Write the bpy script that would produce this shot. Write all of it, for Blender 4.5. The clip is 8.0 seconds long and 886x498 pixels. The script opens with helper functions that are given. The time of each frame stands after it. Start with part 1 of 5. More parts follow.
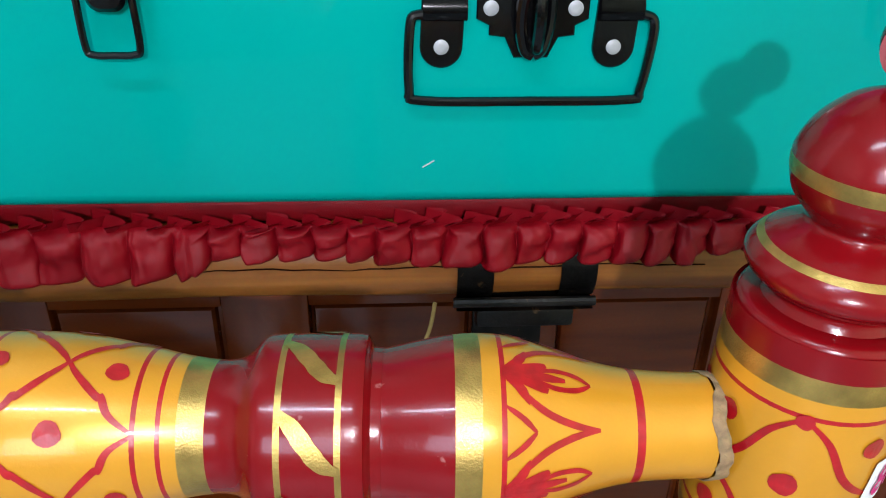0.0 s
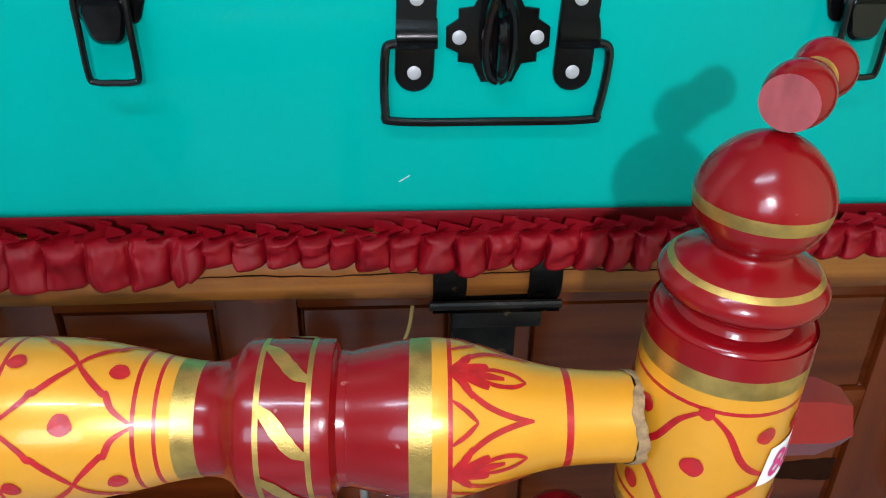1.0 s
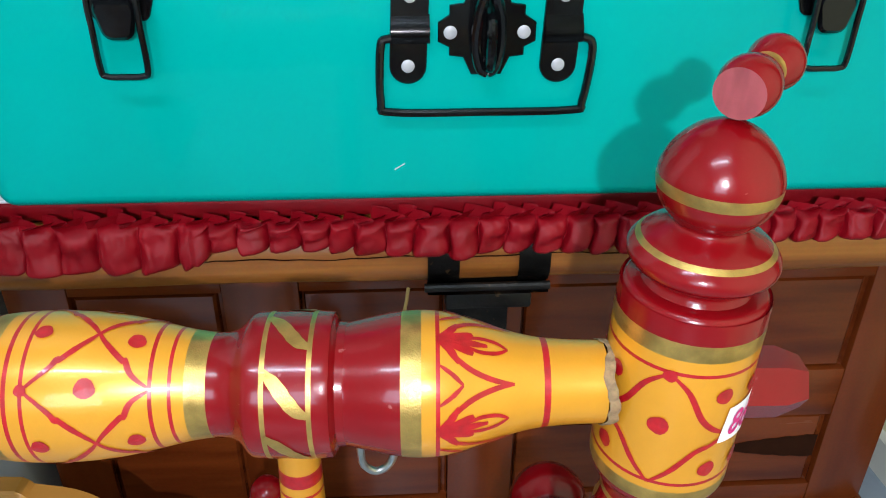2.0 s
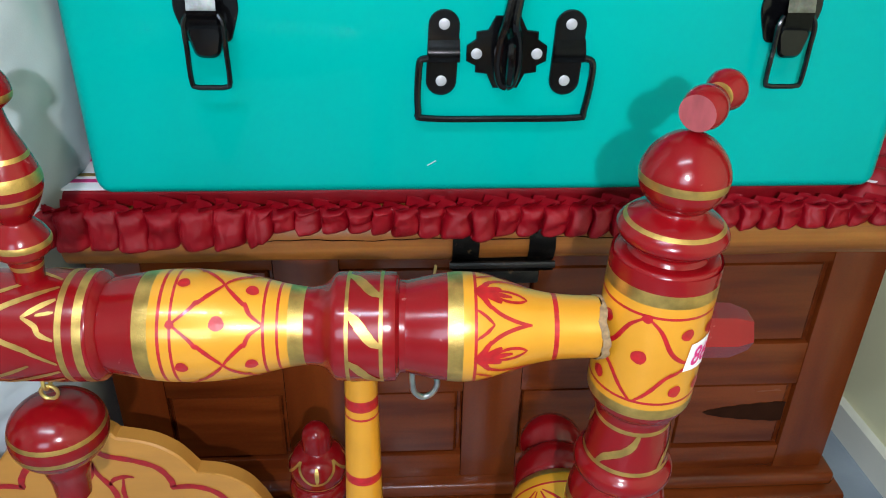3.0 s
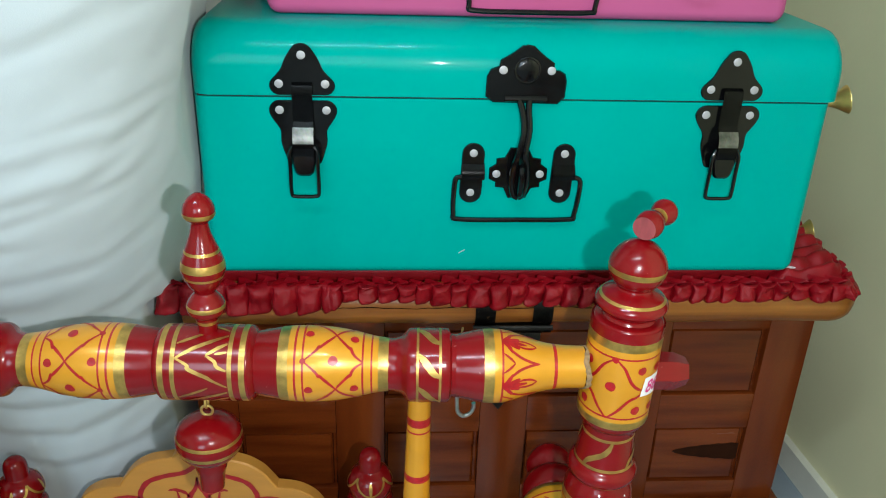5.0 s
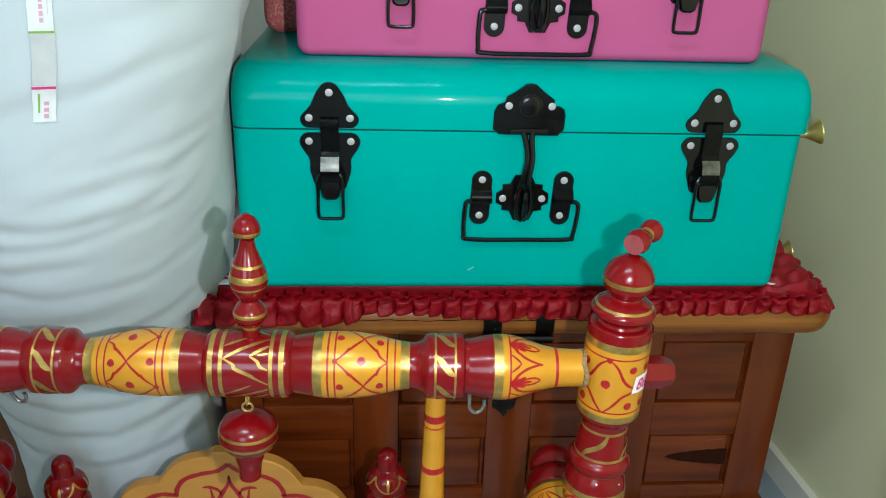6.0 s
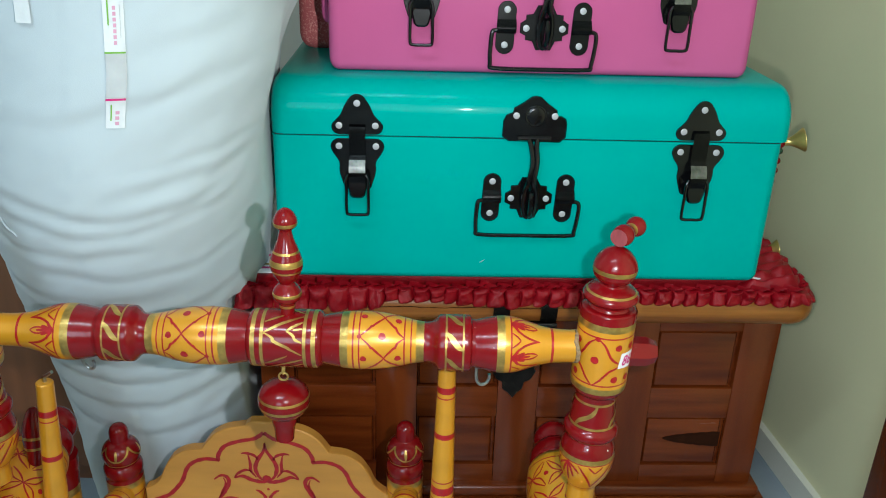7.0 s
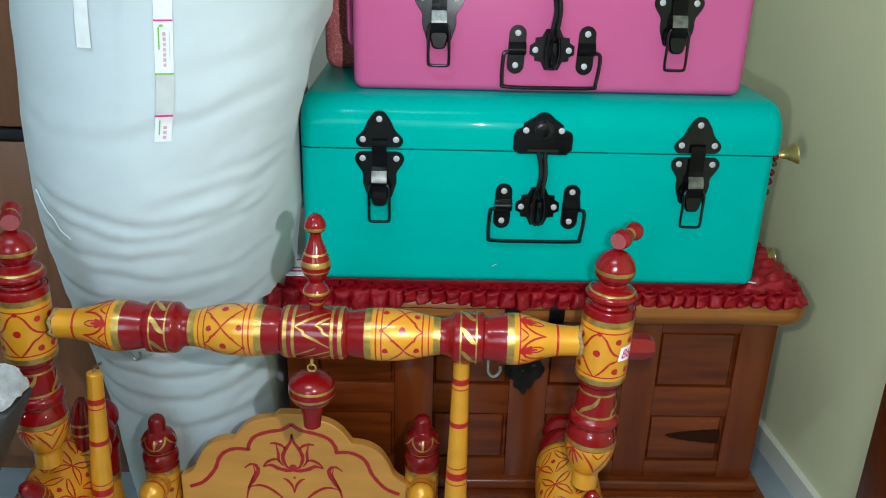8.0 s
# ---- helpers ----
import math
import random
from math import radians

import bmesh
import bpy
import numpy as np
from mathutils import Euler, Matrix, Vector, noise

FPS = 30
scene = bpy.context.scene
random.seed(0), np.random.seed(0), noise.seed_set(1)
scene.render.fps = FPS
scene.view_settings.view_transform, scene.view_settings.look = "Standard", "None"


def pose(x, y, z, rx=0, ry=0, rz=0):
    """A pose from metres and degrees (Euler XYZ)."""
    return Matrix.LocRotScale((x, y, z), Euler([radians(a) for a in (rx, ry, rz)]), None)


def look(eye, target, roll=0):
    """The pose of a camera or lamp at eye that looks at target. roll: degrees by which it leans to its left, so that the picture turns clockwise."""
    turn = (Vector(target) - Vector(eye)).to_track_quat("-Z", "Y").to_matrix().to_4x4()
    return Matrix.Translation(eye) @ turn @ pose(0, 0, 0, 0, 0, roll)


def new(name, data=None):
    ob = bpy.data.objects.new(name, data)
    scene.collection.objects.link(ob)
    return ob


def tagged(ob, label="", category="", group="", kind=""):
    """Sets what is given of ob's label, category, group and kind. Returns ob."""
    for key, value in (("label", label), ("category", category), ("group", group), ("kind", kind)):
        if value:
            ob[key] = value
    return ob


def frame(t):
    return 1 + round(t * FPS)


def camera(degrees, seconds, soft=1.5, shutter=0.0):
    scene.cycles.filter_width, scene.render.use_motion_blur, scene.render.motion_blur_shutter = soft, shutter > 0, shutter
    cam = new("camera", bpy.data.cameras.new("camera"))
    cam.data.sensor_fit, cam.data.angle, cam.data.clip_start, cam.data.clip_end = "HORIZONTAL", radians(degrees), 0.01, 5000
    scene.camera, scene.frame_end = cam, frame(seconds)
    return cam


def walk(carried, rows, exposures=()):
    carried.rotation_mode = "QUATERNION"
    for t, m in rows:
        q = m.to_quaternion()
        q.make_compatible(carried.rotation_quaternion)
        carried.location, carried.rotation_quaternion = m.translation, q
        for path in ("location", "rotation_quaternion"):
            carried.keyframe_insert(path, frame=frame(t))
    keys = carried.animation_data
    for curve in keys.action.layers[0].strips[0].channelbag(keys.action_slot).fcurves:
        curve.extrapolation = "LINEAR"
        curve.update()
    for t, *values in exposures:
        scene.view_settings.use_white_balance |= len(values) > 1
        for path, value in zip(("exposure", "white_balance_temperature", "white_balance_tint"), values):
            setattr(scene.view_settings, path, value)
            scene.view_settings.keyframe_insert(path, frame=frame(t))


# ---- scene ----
cam = camera(56.7, 8.0, 1.0)
PATH = [
    (0, (-0.012, 0.069, 0.813), (0.037, 1.81, -0.172), 1.0),
    (0.5, (-0.005, 0.058, 0.827), (0.042, 1.798, -0.158), 0.9),
    (1, (0.001, 0.041, 0.836), (0.048, 1.777, -0.156), 0.8),
    (1.2, (0.005, 0.039, 0.837), (0.052, 1.773, -0.158), 0.8),
    (2.3, (0.005, -0.004, 0.852), (0.048, 1.72, -0.16), 0.4),
    (2.5, (-0.002, -0.023, 0.859), (0.045, 1.703, -0.15), 0.5),
    (3, (-0.015, -0.07, 0.884), (0.034, 1.653, -0.131), 1.2),
    (3.5, (-0.028, -0.118, 0.911), (0.03, 1.62, -0.076), 1.7),
    (4, (-0.042, -0.161, 0.938), (0.024, 1.607, 0.005), 1.7),
    (4.5, (-0.048, -0.203, 0.959), (0.015, 1.586, 0.067), 1.7),
    (5, (-0.051, -0.24, 0.977), (0.013, 1.565, 0.118), 1.9),
    (6.3, (-0.067, -0.344, 1.011), (-0.003, 1.491, 0.219), 1.9),
    (6.5, (-0.061, -0.365, 1.019), (-0.026, 1.467, 0.218), 1.6),
    (7, (-0.054, -0.409, 1.03), (-0.055, 1.428, 0.239), 1.7),
    (7.5, (-0.052, -0.447, 1.043), (-0.07, 1.395, 0.264), 1.5),
    (8, (-0.053, -0.48, 1.047), (-0.093, 1.37, 0.289), 1.4),
]
walk(cam, [(t, look(eye, target, roll)) for t, eye, target, roll in PATH], [(0, 0.25, 6000, 19), (1.0, 0.31, 6000, 19), (2.5, 0.46, 6000, 19), (3.5, 0.39, 6100, 16), (4.5, 0.22, 6250, 11), (6.5, 0.08, 6050, 9), (8.0, 0.10, 6000, 9)])

# ---------------------------------------------------------------- light
FLOOR, CEIL = 0.178, 2.75


def lamp(name, kind, energy, m, colour=(1, 1, 1), size=0.01, size_y=None):
    data = bpy.data.lights.new(name, kind)
    data.energy, data.color = energy, colour
    if kind == "AREA":
        data.shape, data.size, data.size_y = "RECTANGLE", size, size_y or size
    else:
        data.shadow_soft_size = size
    ob = new(name, data)
    ob.matrix_world = m
    return ob


# the phone's torch, the tube lamp of the room and daylight in its window
lamp("torch", "POINT", 11.0, pose(0.010, -0.26, 0.962), (1.0, 0.985, 0.96), 0.006)
lamp("tube_lamp_light", "AREA", 22.0, pose(-0.55, -0.9, 2.66), (0.72, 0.90, 1.0), 1.2, 0.06)
lamp("window_daylight", "AREA", 23.0, pose(-0.75, -2.63, 1.62, 90, 0, 0), (0.70, 0.88, 1.0), 1.06, 1.06)
world = bpy.data.worlds.new("room_world")
world.use_nodes = True
world.node_tree.nodes["Background"].inputs[0].default_value = (0.02, 0.02, 0.02, 1)
scene.world = world

# ---------------------------------------------------------------- materials


def material(name, base, rough=0.5, metal=0.0, coat=0.0, vary=0.12, scale=(40, 40, 40), bump=0.1, fine=400.0, second=None, spots=None, sheen=0.0, spec=0.5):
    """Principled material with two scales of variation, in object space."""
    mat = bpy.data.materials.new(name)
    mat.use_nodes = True
    nt = mat.node_tree
    n, link = nt.nodes, nt.links.new
    bsdf = n["Principled BSDF"]
    tc = n.new("ShaderNodeTexCoord")
    mp = n.new("ShaderNodeMapping")
    mp.inputs["Scale"].default_value = scale
    link(tc.outputs["Object"], mp.inputs["Vector"])
    big = n.new("ShaderNodeTexNoise")
    big.inputs["Scale"].default_value, big.inputs["Detail"].default_value = 1.0, 5.0
    link(mp.outputs[0], big.inputs["Vector"])
    small = n.new("ShaderNodeTexNoise")
    small.inputs["Scale"].default_value, small.inputs["Detail"].default_value = fine, 3.0
    link(tc.outputs["Object"], small.inputs["Vector"])
    ramp = n.new("ShaderNodeValToRGB")
    other = second or tuple(c * (1 - 2 * vary) for c in base)
    ramp.color_ramp.elements[0].position, ramp.color_ramp.elements[0].color = 0.32, (*other, 1)
    ramp.color_ramp.elements[1].position, ramp.color_ramp.elements[1].color = 0.68, (*base, 1)
    link(big.outputs["Fac"], ramp.inputs[0])
    colour = ramp.outputs[0]
    mix = n.new("ShaderNodeMix")
    mix.data_type, mix.blend_type = "RGBA", "MULTIPLY"
    mix.inputs["Factor"].default_value = vary
    link(colour, mix.inputs["A"])
    link(small.outputs["Color"], mix.inputs["B"])
    colour = mix.outputs["Result"]
    if spots:
        sn = n.new("ShaderNodeTexNoise")
        sn.inputs["Scale"].default_value, sn.inputs["Detail"].default_value = spots[0], 4.0
        link(tc.outputs["Object"], sn.inputs["Vector"])
        sr = n.new("ShaderNodeValToRGB")
        sr.color_ramp.elements[0].position, sr.color_ramp.elements[1].position = spots[1], spots[1] + 0.06
        link(sn.outputs["Fac"], sr.inputs[0])
        sm = n.new("ShaderNodeMix")
        sm.data_type = "RGBA"
        link(sr.outputs[0], sm.inputs["Factor"])
        link(colour, sm.inputs["A"])
        sm.inputs["B"].default_value = (*spots[2], 1)
        colour = sm.outputs["Result"]
    link(colour, bsdf.inputs["Base Color"])
    rr = n.new("ShaderNodeMapRange")
    rr.inputs["To Min"].default_value, rr.inputs["To Max"].default_value = rough * 0.8, min(1, rough * 1.25)
    link(big.outputs["Fac"], rr.inputs["Value"])
    link(rr.outputs[0], bsdf.inputs["Roughness"])
    bsdf.inputs["Metallic"].default_value = metal
    bsdf.inputs["Coat Weight"].default_value = coat
    bsdf.inputs["Coat Roughness"].default_value = 0.06
    bsdf.inputs["Specular IOR Level"].default_value = spec
    bsdf.inputs["Sheen Weight"].default_value = sheen
    if bump:
        bp = n.new("ShaderNodeBump")
        bp.inputs["Strength"].default_value, bp.inputs["Distance"].default_value = bump, 0.001
        add = n.new("ShaderNodeMath")
        add.operation = "ADD"
        link(big.outputs["Fac"], add.inputs[0])
        link(small.outputs["Fac"], add.inputs[1])
        link(add.outputs[0], bp.inputs["Height"])
        link(bp.outputs[0], bsdf.inputs["Normal"])
    return mat


TEAL = material("teal_enamel", (0.0, 0.372, 0.318), 0.30, coat=0.10, spec=0.06, vary=0.03, scale=(9, 9, 9), bump=0.04, fine=900)
PINK = material("pink_enamel", (0.53, 0.105, 0.255), 0.30, coat=0.10, spec=0.06, vary=0.03, scale=(9, 9, 9), bump=0.04, fine=900)
BLACK = material("black_enamel", (0.003, 0.003, 0.0035), 0.2, coat=0.2, spec=0.35, vary=0.2, bump=0.06)
ALU = material("rivet_aluminium", (0.50, 0.50, 0.51), 0.5, metal=0.35, vary=0.1, scale=(200, 200, 200), bump=0.15)
CHROME = material("worn_plated_steel", (0.55, 0.55, 0.5), 0.35, metal=0.9, vary=0.3, scale=(120, 40, 120), bump=0.15)
RED = material("red_lacquer", (0.205, 0.0022, 0.0042), 0.2, coat=0.25, spec=0.3, spots=(190, 0.725, (0.36, 0.13, 0.12)), vary=0.08, scale=(30, 30, 30), bump=0.05, fine=700)
REDLINE = material("red_paint", (0.46, 0.006, 0.010), 0.35, coat=0.25, vary=0.15, scale=(200, 200, 200), bump=0.15)
YELLOW = material("yellow_lacquer", (0.74, 0.325, 0.016), 0.3, metal=0.25, coat=0.35, vary=0.06, scale=(40, 40, 40), bump=0.05, fine=900)
OCHRE = material("ochre_board_paint", (0.60, 0.27, 0.045), 0.45, coat=0.1, vary=0.07, scale=(14, 14, 60), bump=0.06, fine=500)
GOLD = material("gold_paint", (0.72, 0.46, 0.12), 0.33, metal=0.85, vary=0.2, scale=(120, 120, 120), bump=0.15, fine=1500)
BARE = material("bare_pinkish_wood", (0.32, 0.06, 0.065), 0.6, vary=0.15, scale=(300, 60, 60), bump=0.2)
STUFFING = material("split_glue_and_wood", (0.38, 0.24, 0.11), 0.8, vary=0.25, scale=(300, 300, 300), bump=0.6)
SLAB = material("honey_pine", (0.42, 0.160, 0.027), 0.36, coat=0.1, spec=0.3, vary=0.25, scale=(2.5, 80, 110), bump=0.12, second=(0.20, 0.060, 0.010), spots=(16, 0.69, (0.06, 0.02, 0.008)))
WOOD = material("red_brown_pine", (0.19, 0.0385, 0.0065), 0.24, coat=0.2, spec=0.3, vary=0.3, scale=(6, 50, 60), bump=0.08, second=(0.095, 0.016, 0.003), spots=(13, 0.7, (0.02, 0.007, 0.004)))
WOODV = material("red_brown_pine_upright", (0.18, 0.036, 0.006), 0.24, coat=0.2, spec=0.3, vary=0.3, scale=(36, 50, 5), bump=0.08, second=(0.12, 0.021, 0.0038), spots=(15, 0.72, (0.02, 0.007, 0.004)))
WARDROBE = material("brown_laminate", (0.25, 0.095, 0.038), 0.4, coat=0.15, vary=0.12, scale=(40, 40, 3), bump=0.06)
IRON = material("black_iron", (0.022, 0.019, 0.016), 0.42, metal=0.6, vary=0.35, scale=(70, 70, 70), bump=0.4, spots=(150, 0.66, (0.12, 0.07, 0.03)))
SATIN = material("crimson_satin", (0.29, 0.0018, 0.008), 0.38, spec=0.28, vary=0.15, scale=(60, 60, 60), bump=0.4, fine=2200, sheen=0.0)
COTTON = material("white_cotton", (0.52, 0.585, 0.61), 0.85, vary=0.04, scale=(7, 7, 5), bump=0.12, fine=900, sheen=0.2)
WALLP = material("cream_wall_paint", (0.73, 0.705, 0.43), 0.6, vary=0.04, scale=(3, 3, 3), bump=0.12, fine=220)
BACKP = material("pale_wall_paint", (0.74, 0.73, 0.62), 0.6, vary=0.04, scale=(3, 3, 3), bump=0.12, fine=220)
SKIRT = material("cream_skirting_tile", (0.72, 0.70, 0.58), 0.35, vary=0.05, scale=(8, 8, 8), bump=0.05)
TILE = material("blue_grey_tile", (0.29, 0.33, 0.355), 0.3, vary=0.1, scale=(12, 12, 12), bump=0.05, second=(0.20, 0.24, 0.27))
CEILP = material("ceiling_paint", (0.8, 0.8, 0.78), 0.8, vary=0.03, scale=(2, 2, 2), bump=0.05)
STEEL = material("zinc_hook", (0.55, 0.56, 0.55), 0.3, metal=1.0, vary=0.15, scale=(200, 200, 200), bump=0.1)
GEM = material("green_glass_bead", (0.004, 0.05, 0.025), 0.12, coat=0.5, vary=0.05, bump=0.0)
BRASS = material("polished_brass", (0.80, 0.58, 0.18), 0.3, metal=0.75, vary=0.15, scale=(60, 60, 60), bump=0.1)
PAPER = material("white_sticker", (0.85, 0.83, 0.84), 0.55, vary=0.04, scale=(60, 60, 60), bump=0.05)
PALEPRINT = material("faded_pink_print", (0.72, 0.36, 0.48), 0.5, vary=0.1, bump=0.0)
MAGENTA = material("magenta_ink", (0.72, 0.03, 0.22), 0.5, vary=0.1, bump=0.0)
GREEN = material("green_ink", (0.22, 0.50, 0.06), 0.5, vary=0.1, bump=0.0)
GREYINK = material("grey_foil", (0.55, 0.57, 0.57), 0.4, vary=0.08, bump=0.05)
TAPE = material("shiny_tape", (0.78, 0.80, 0.80), 0.2, coat=0.4, vary=0.05, scale=(80, 80, 80), bump=0.1)
STRAW = material("dry_straw", (0.5, 0.33, 0.1), 0.6, vary=0.2, bump=0.1)
BEIGE = material("beige_cloth", (0.55, 0.42, 0.27), 0.8, vary=0.1, scale=(20, 20, 20), bump=0.2)
CORAL = material("coral_dotted_cloth", (0.66, 0.16, 0.16), 0.75, vary=0.1, scale=(30, 30, 30), bump=0.3, spots=(420, 0.54, (0.72, 0.30, 0.27)))
FELT = material("grey_fuzz", (0.42, 0.44, 0.46), 0.95, vary=0.2, scale=(80, 80, 80), bump=0.8, sheen=0.6)
DARKBOX = material("dark_card", (0.03, 0.03, 0.032), 0.6, vary=0.2, bump=0.1)
GLASS = material("window_glass", (0.9, 0.95, 0.95), 0.05, vary=0.02, bump=0.0)
GLASS.node_tree.nodes["Principled BSDF"].inputs["Transmission Weight"].default_value = 1.0
CRACK = material("dark_crack", (0.032, 0.010, 0.004), 0.9, spec=0.05, vary=0.2, bump=0.1)
GAP = material("dark_gap", (0.01, 0.01, 0.01), 0.8, vary=0.1, bump=0.0)

# ---------------------------------------------------------------- mesh helpers


def empty(name, m=Matrix()):
    ob = new(name)
    ob.empty_display_size = 0.02
    ob.matrix_world = m
    return ob


def part(name, bm, mats, parent=None, label="", smooth=30):
    """One mesh object from a bmesh, under a thing or a part."""
    me = bpy.data.meshes.new(name)
    bmesh.ops.recalc_face_normals(bm, faces=bm.faces)
    bm.to_mesh(me)
    bm.free()
    for mat in mats if isinstance(mats, (list, tuple)) else [mats]:
        me.materials.append(mat)
    if smooth:
        me.polygons.foreach_set("use_smooth", [True] * len(me.polygons))
        me.set_sharp_from_angle(angle=radians(smooth))
    ob = new(name, me)
    if parent:
        ob.parent = parent
    if label:
        tagged(ob, label)
    return ob


def add_box(bm, lo, hi, bevel=0.0, seg=2):
    c, d = (Vector(lo) + Vector(hi)) / 2, Vector(hi) - Vector(lo)
    vs = bmesh.ops.create_cube(bm, size=1, matrix=Matrix.Translation(c) @ Matrix.Diagonal((*d, 1)))["verts"]
    if bevel:
        es = list({e for v in vs for e in v.link_edges})
        bmesh.ops.bevel(bm, geom=es, offset=bevel, segments=seg, profile=0.5, affect="EDGES")
    return bm


def box(lo, hi, bevel=0.0, seg=2):
    return add_box(bmesh.new(), lo, hi, bevel, seg)


def catmull(points, n=6, closed=False):
    """A smooth line through points; a point given twice stays a corner."""
    out, m = [], len(points)
    pts = [Vector(p) for p in points]
    last = m if closed else m - 1
    for i in range(last):
        a, b = pts[i], pts[(i + 1) % m]
        if (a - b).length < 1e-7:
            continue
        p = pts[(i - 1) % m] if closed or i > 0 else a
        q = pts[(i + 2) % m] if closed or i + 2 < m else b
        for k in range(n):
            t = k / n
            out.append(0.5 * (2 * a + (b - p) * t + (2 * p - 5 * a + 4 * b - q) * t * t + (3 * a - p - 3 * b + q) * t ** 3))
    if not closed:
        out.append(pts[-1])
    return out


def add_tube(bm, path, r, seg=10, closed=False, mat=0, r_end=None):
    pts = [Vector(p) for p in path]
    m, rings = len(pts), []
    side = None
    for i, p in enumerate(pts):
        a = pts[(i - 1) % m] if closed or i else p
        b = pts[(i + 1) % m] if closed or i + 1 < m else p
        t = (b - a).normalized()
        if side is None:
            side = t.orthogonal().normalized()
        side = (side - t * side.dot(t)).normalized()
        up = t.cross(side)
        rr = r if r_end is None else r + (r_end - r) * i / (m - 1)
        rings.append([bm.verts.new(p + rr * (math.cos(k * math.tau / seg) * side + math.sin(k * math.tau / seg) * up)) for k in range(seg)])
    for i in range(m if closed else m - 1):
        A, B = rings[i], rings[(i + 1) % m]
        for k in range(seg):
            bm.faces.new((A[k], A[(k + 1) % seg], B[(k + 1) % seg], B[k])).material_index = mat
    if not closed:
        bm.faces.new(rings[0][::-1]).material_index = mat
        bm.faces.new(rings[-1]).material_index = mat
    return bm


def tube(path, r, seg=10, closed=False, r_end=None):
    return add_tube(bmesh.new(), path, r, seg, closed, 0, r_end)


def add_plate(bm, outline, y0, y1, bevel=0.0006):
    """A flat plate from an outline in (x, z), its face at y1 towards -y."""
    back = [bm.verts.new((x, y0, z)) for x, z in outline]
    front = [bm.verts.new((x, y1, z)) for x, z in outline]
    cx = sum(p[0] for p in outline) / len(outline)
    cz = sum(p[1] for p in outline) / len(outline)
    top = [bm.verts.new((x + (cx - x) * 0.0, y1 - bevel, z)) for x, z in outline]
    for v in top:
        d = Vector((cx - v.co.x, 0, cz - v.co.z))
        v.co += d.normalized() * bevel
    n = len(outline)
    for i in range(n):
        j = (i + 1) % n
        bm.faces.new((back[i], back[j], front[j], front[i]))
        bm.faces.new((front[i], front[j], top[j], top[i]))
    bm.faces.new(top)
    bm.faces.new(back[::-1])
    return bm


def disc(bm, x, y, z, r, h, seg=18, dome=0.35):
    """A rivet head standing out towards -y."""
    rings = []
    for rr, yy in ((r, y), (r, y - h * 0.5), (r * 0.8, y - h * 0.9), (r * dome, y - h)):
        rings.append([bm.verts.new((x + rr * math.cos(k * math.tau / seg), yy, z + rr * math.sin(k * math.tau / seg))) for k in range(seg)])
    for A, B in zip(rings, rings[1:]):
        for k in range(seg):
            bm.faces.new((A[k], A[(k + 1) % seg], B[(k + 1) % seg], B[k]))
    bm.faces.new(rings[-1])
    return bm


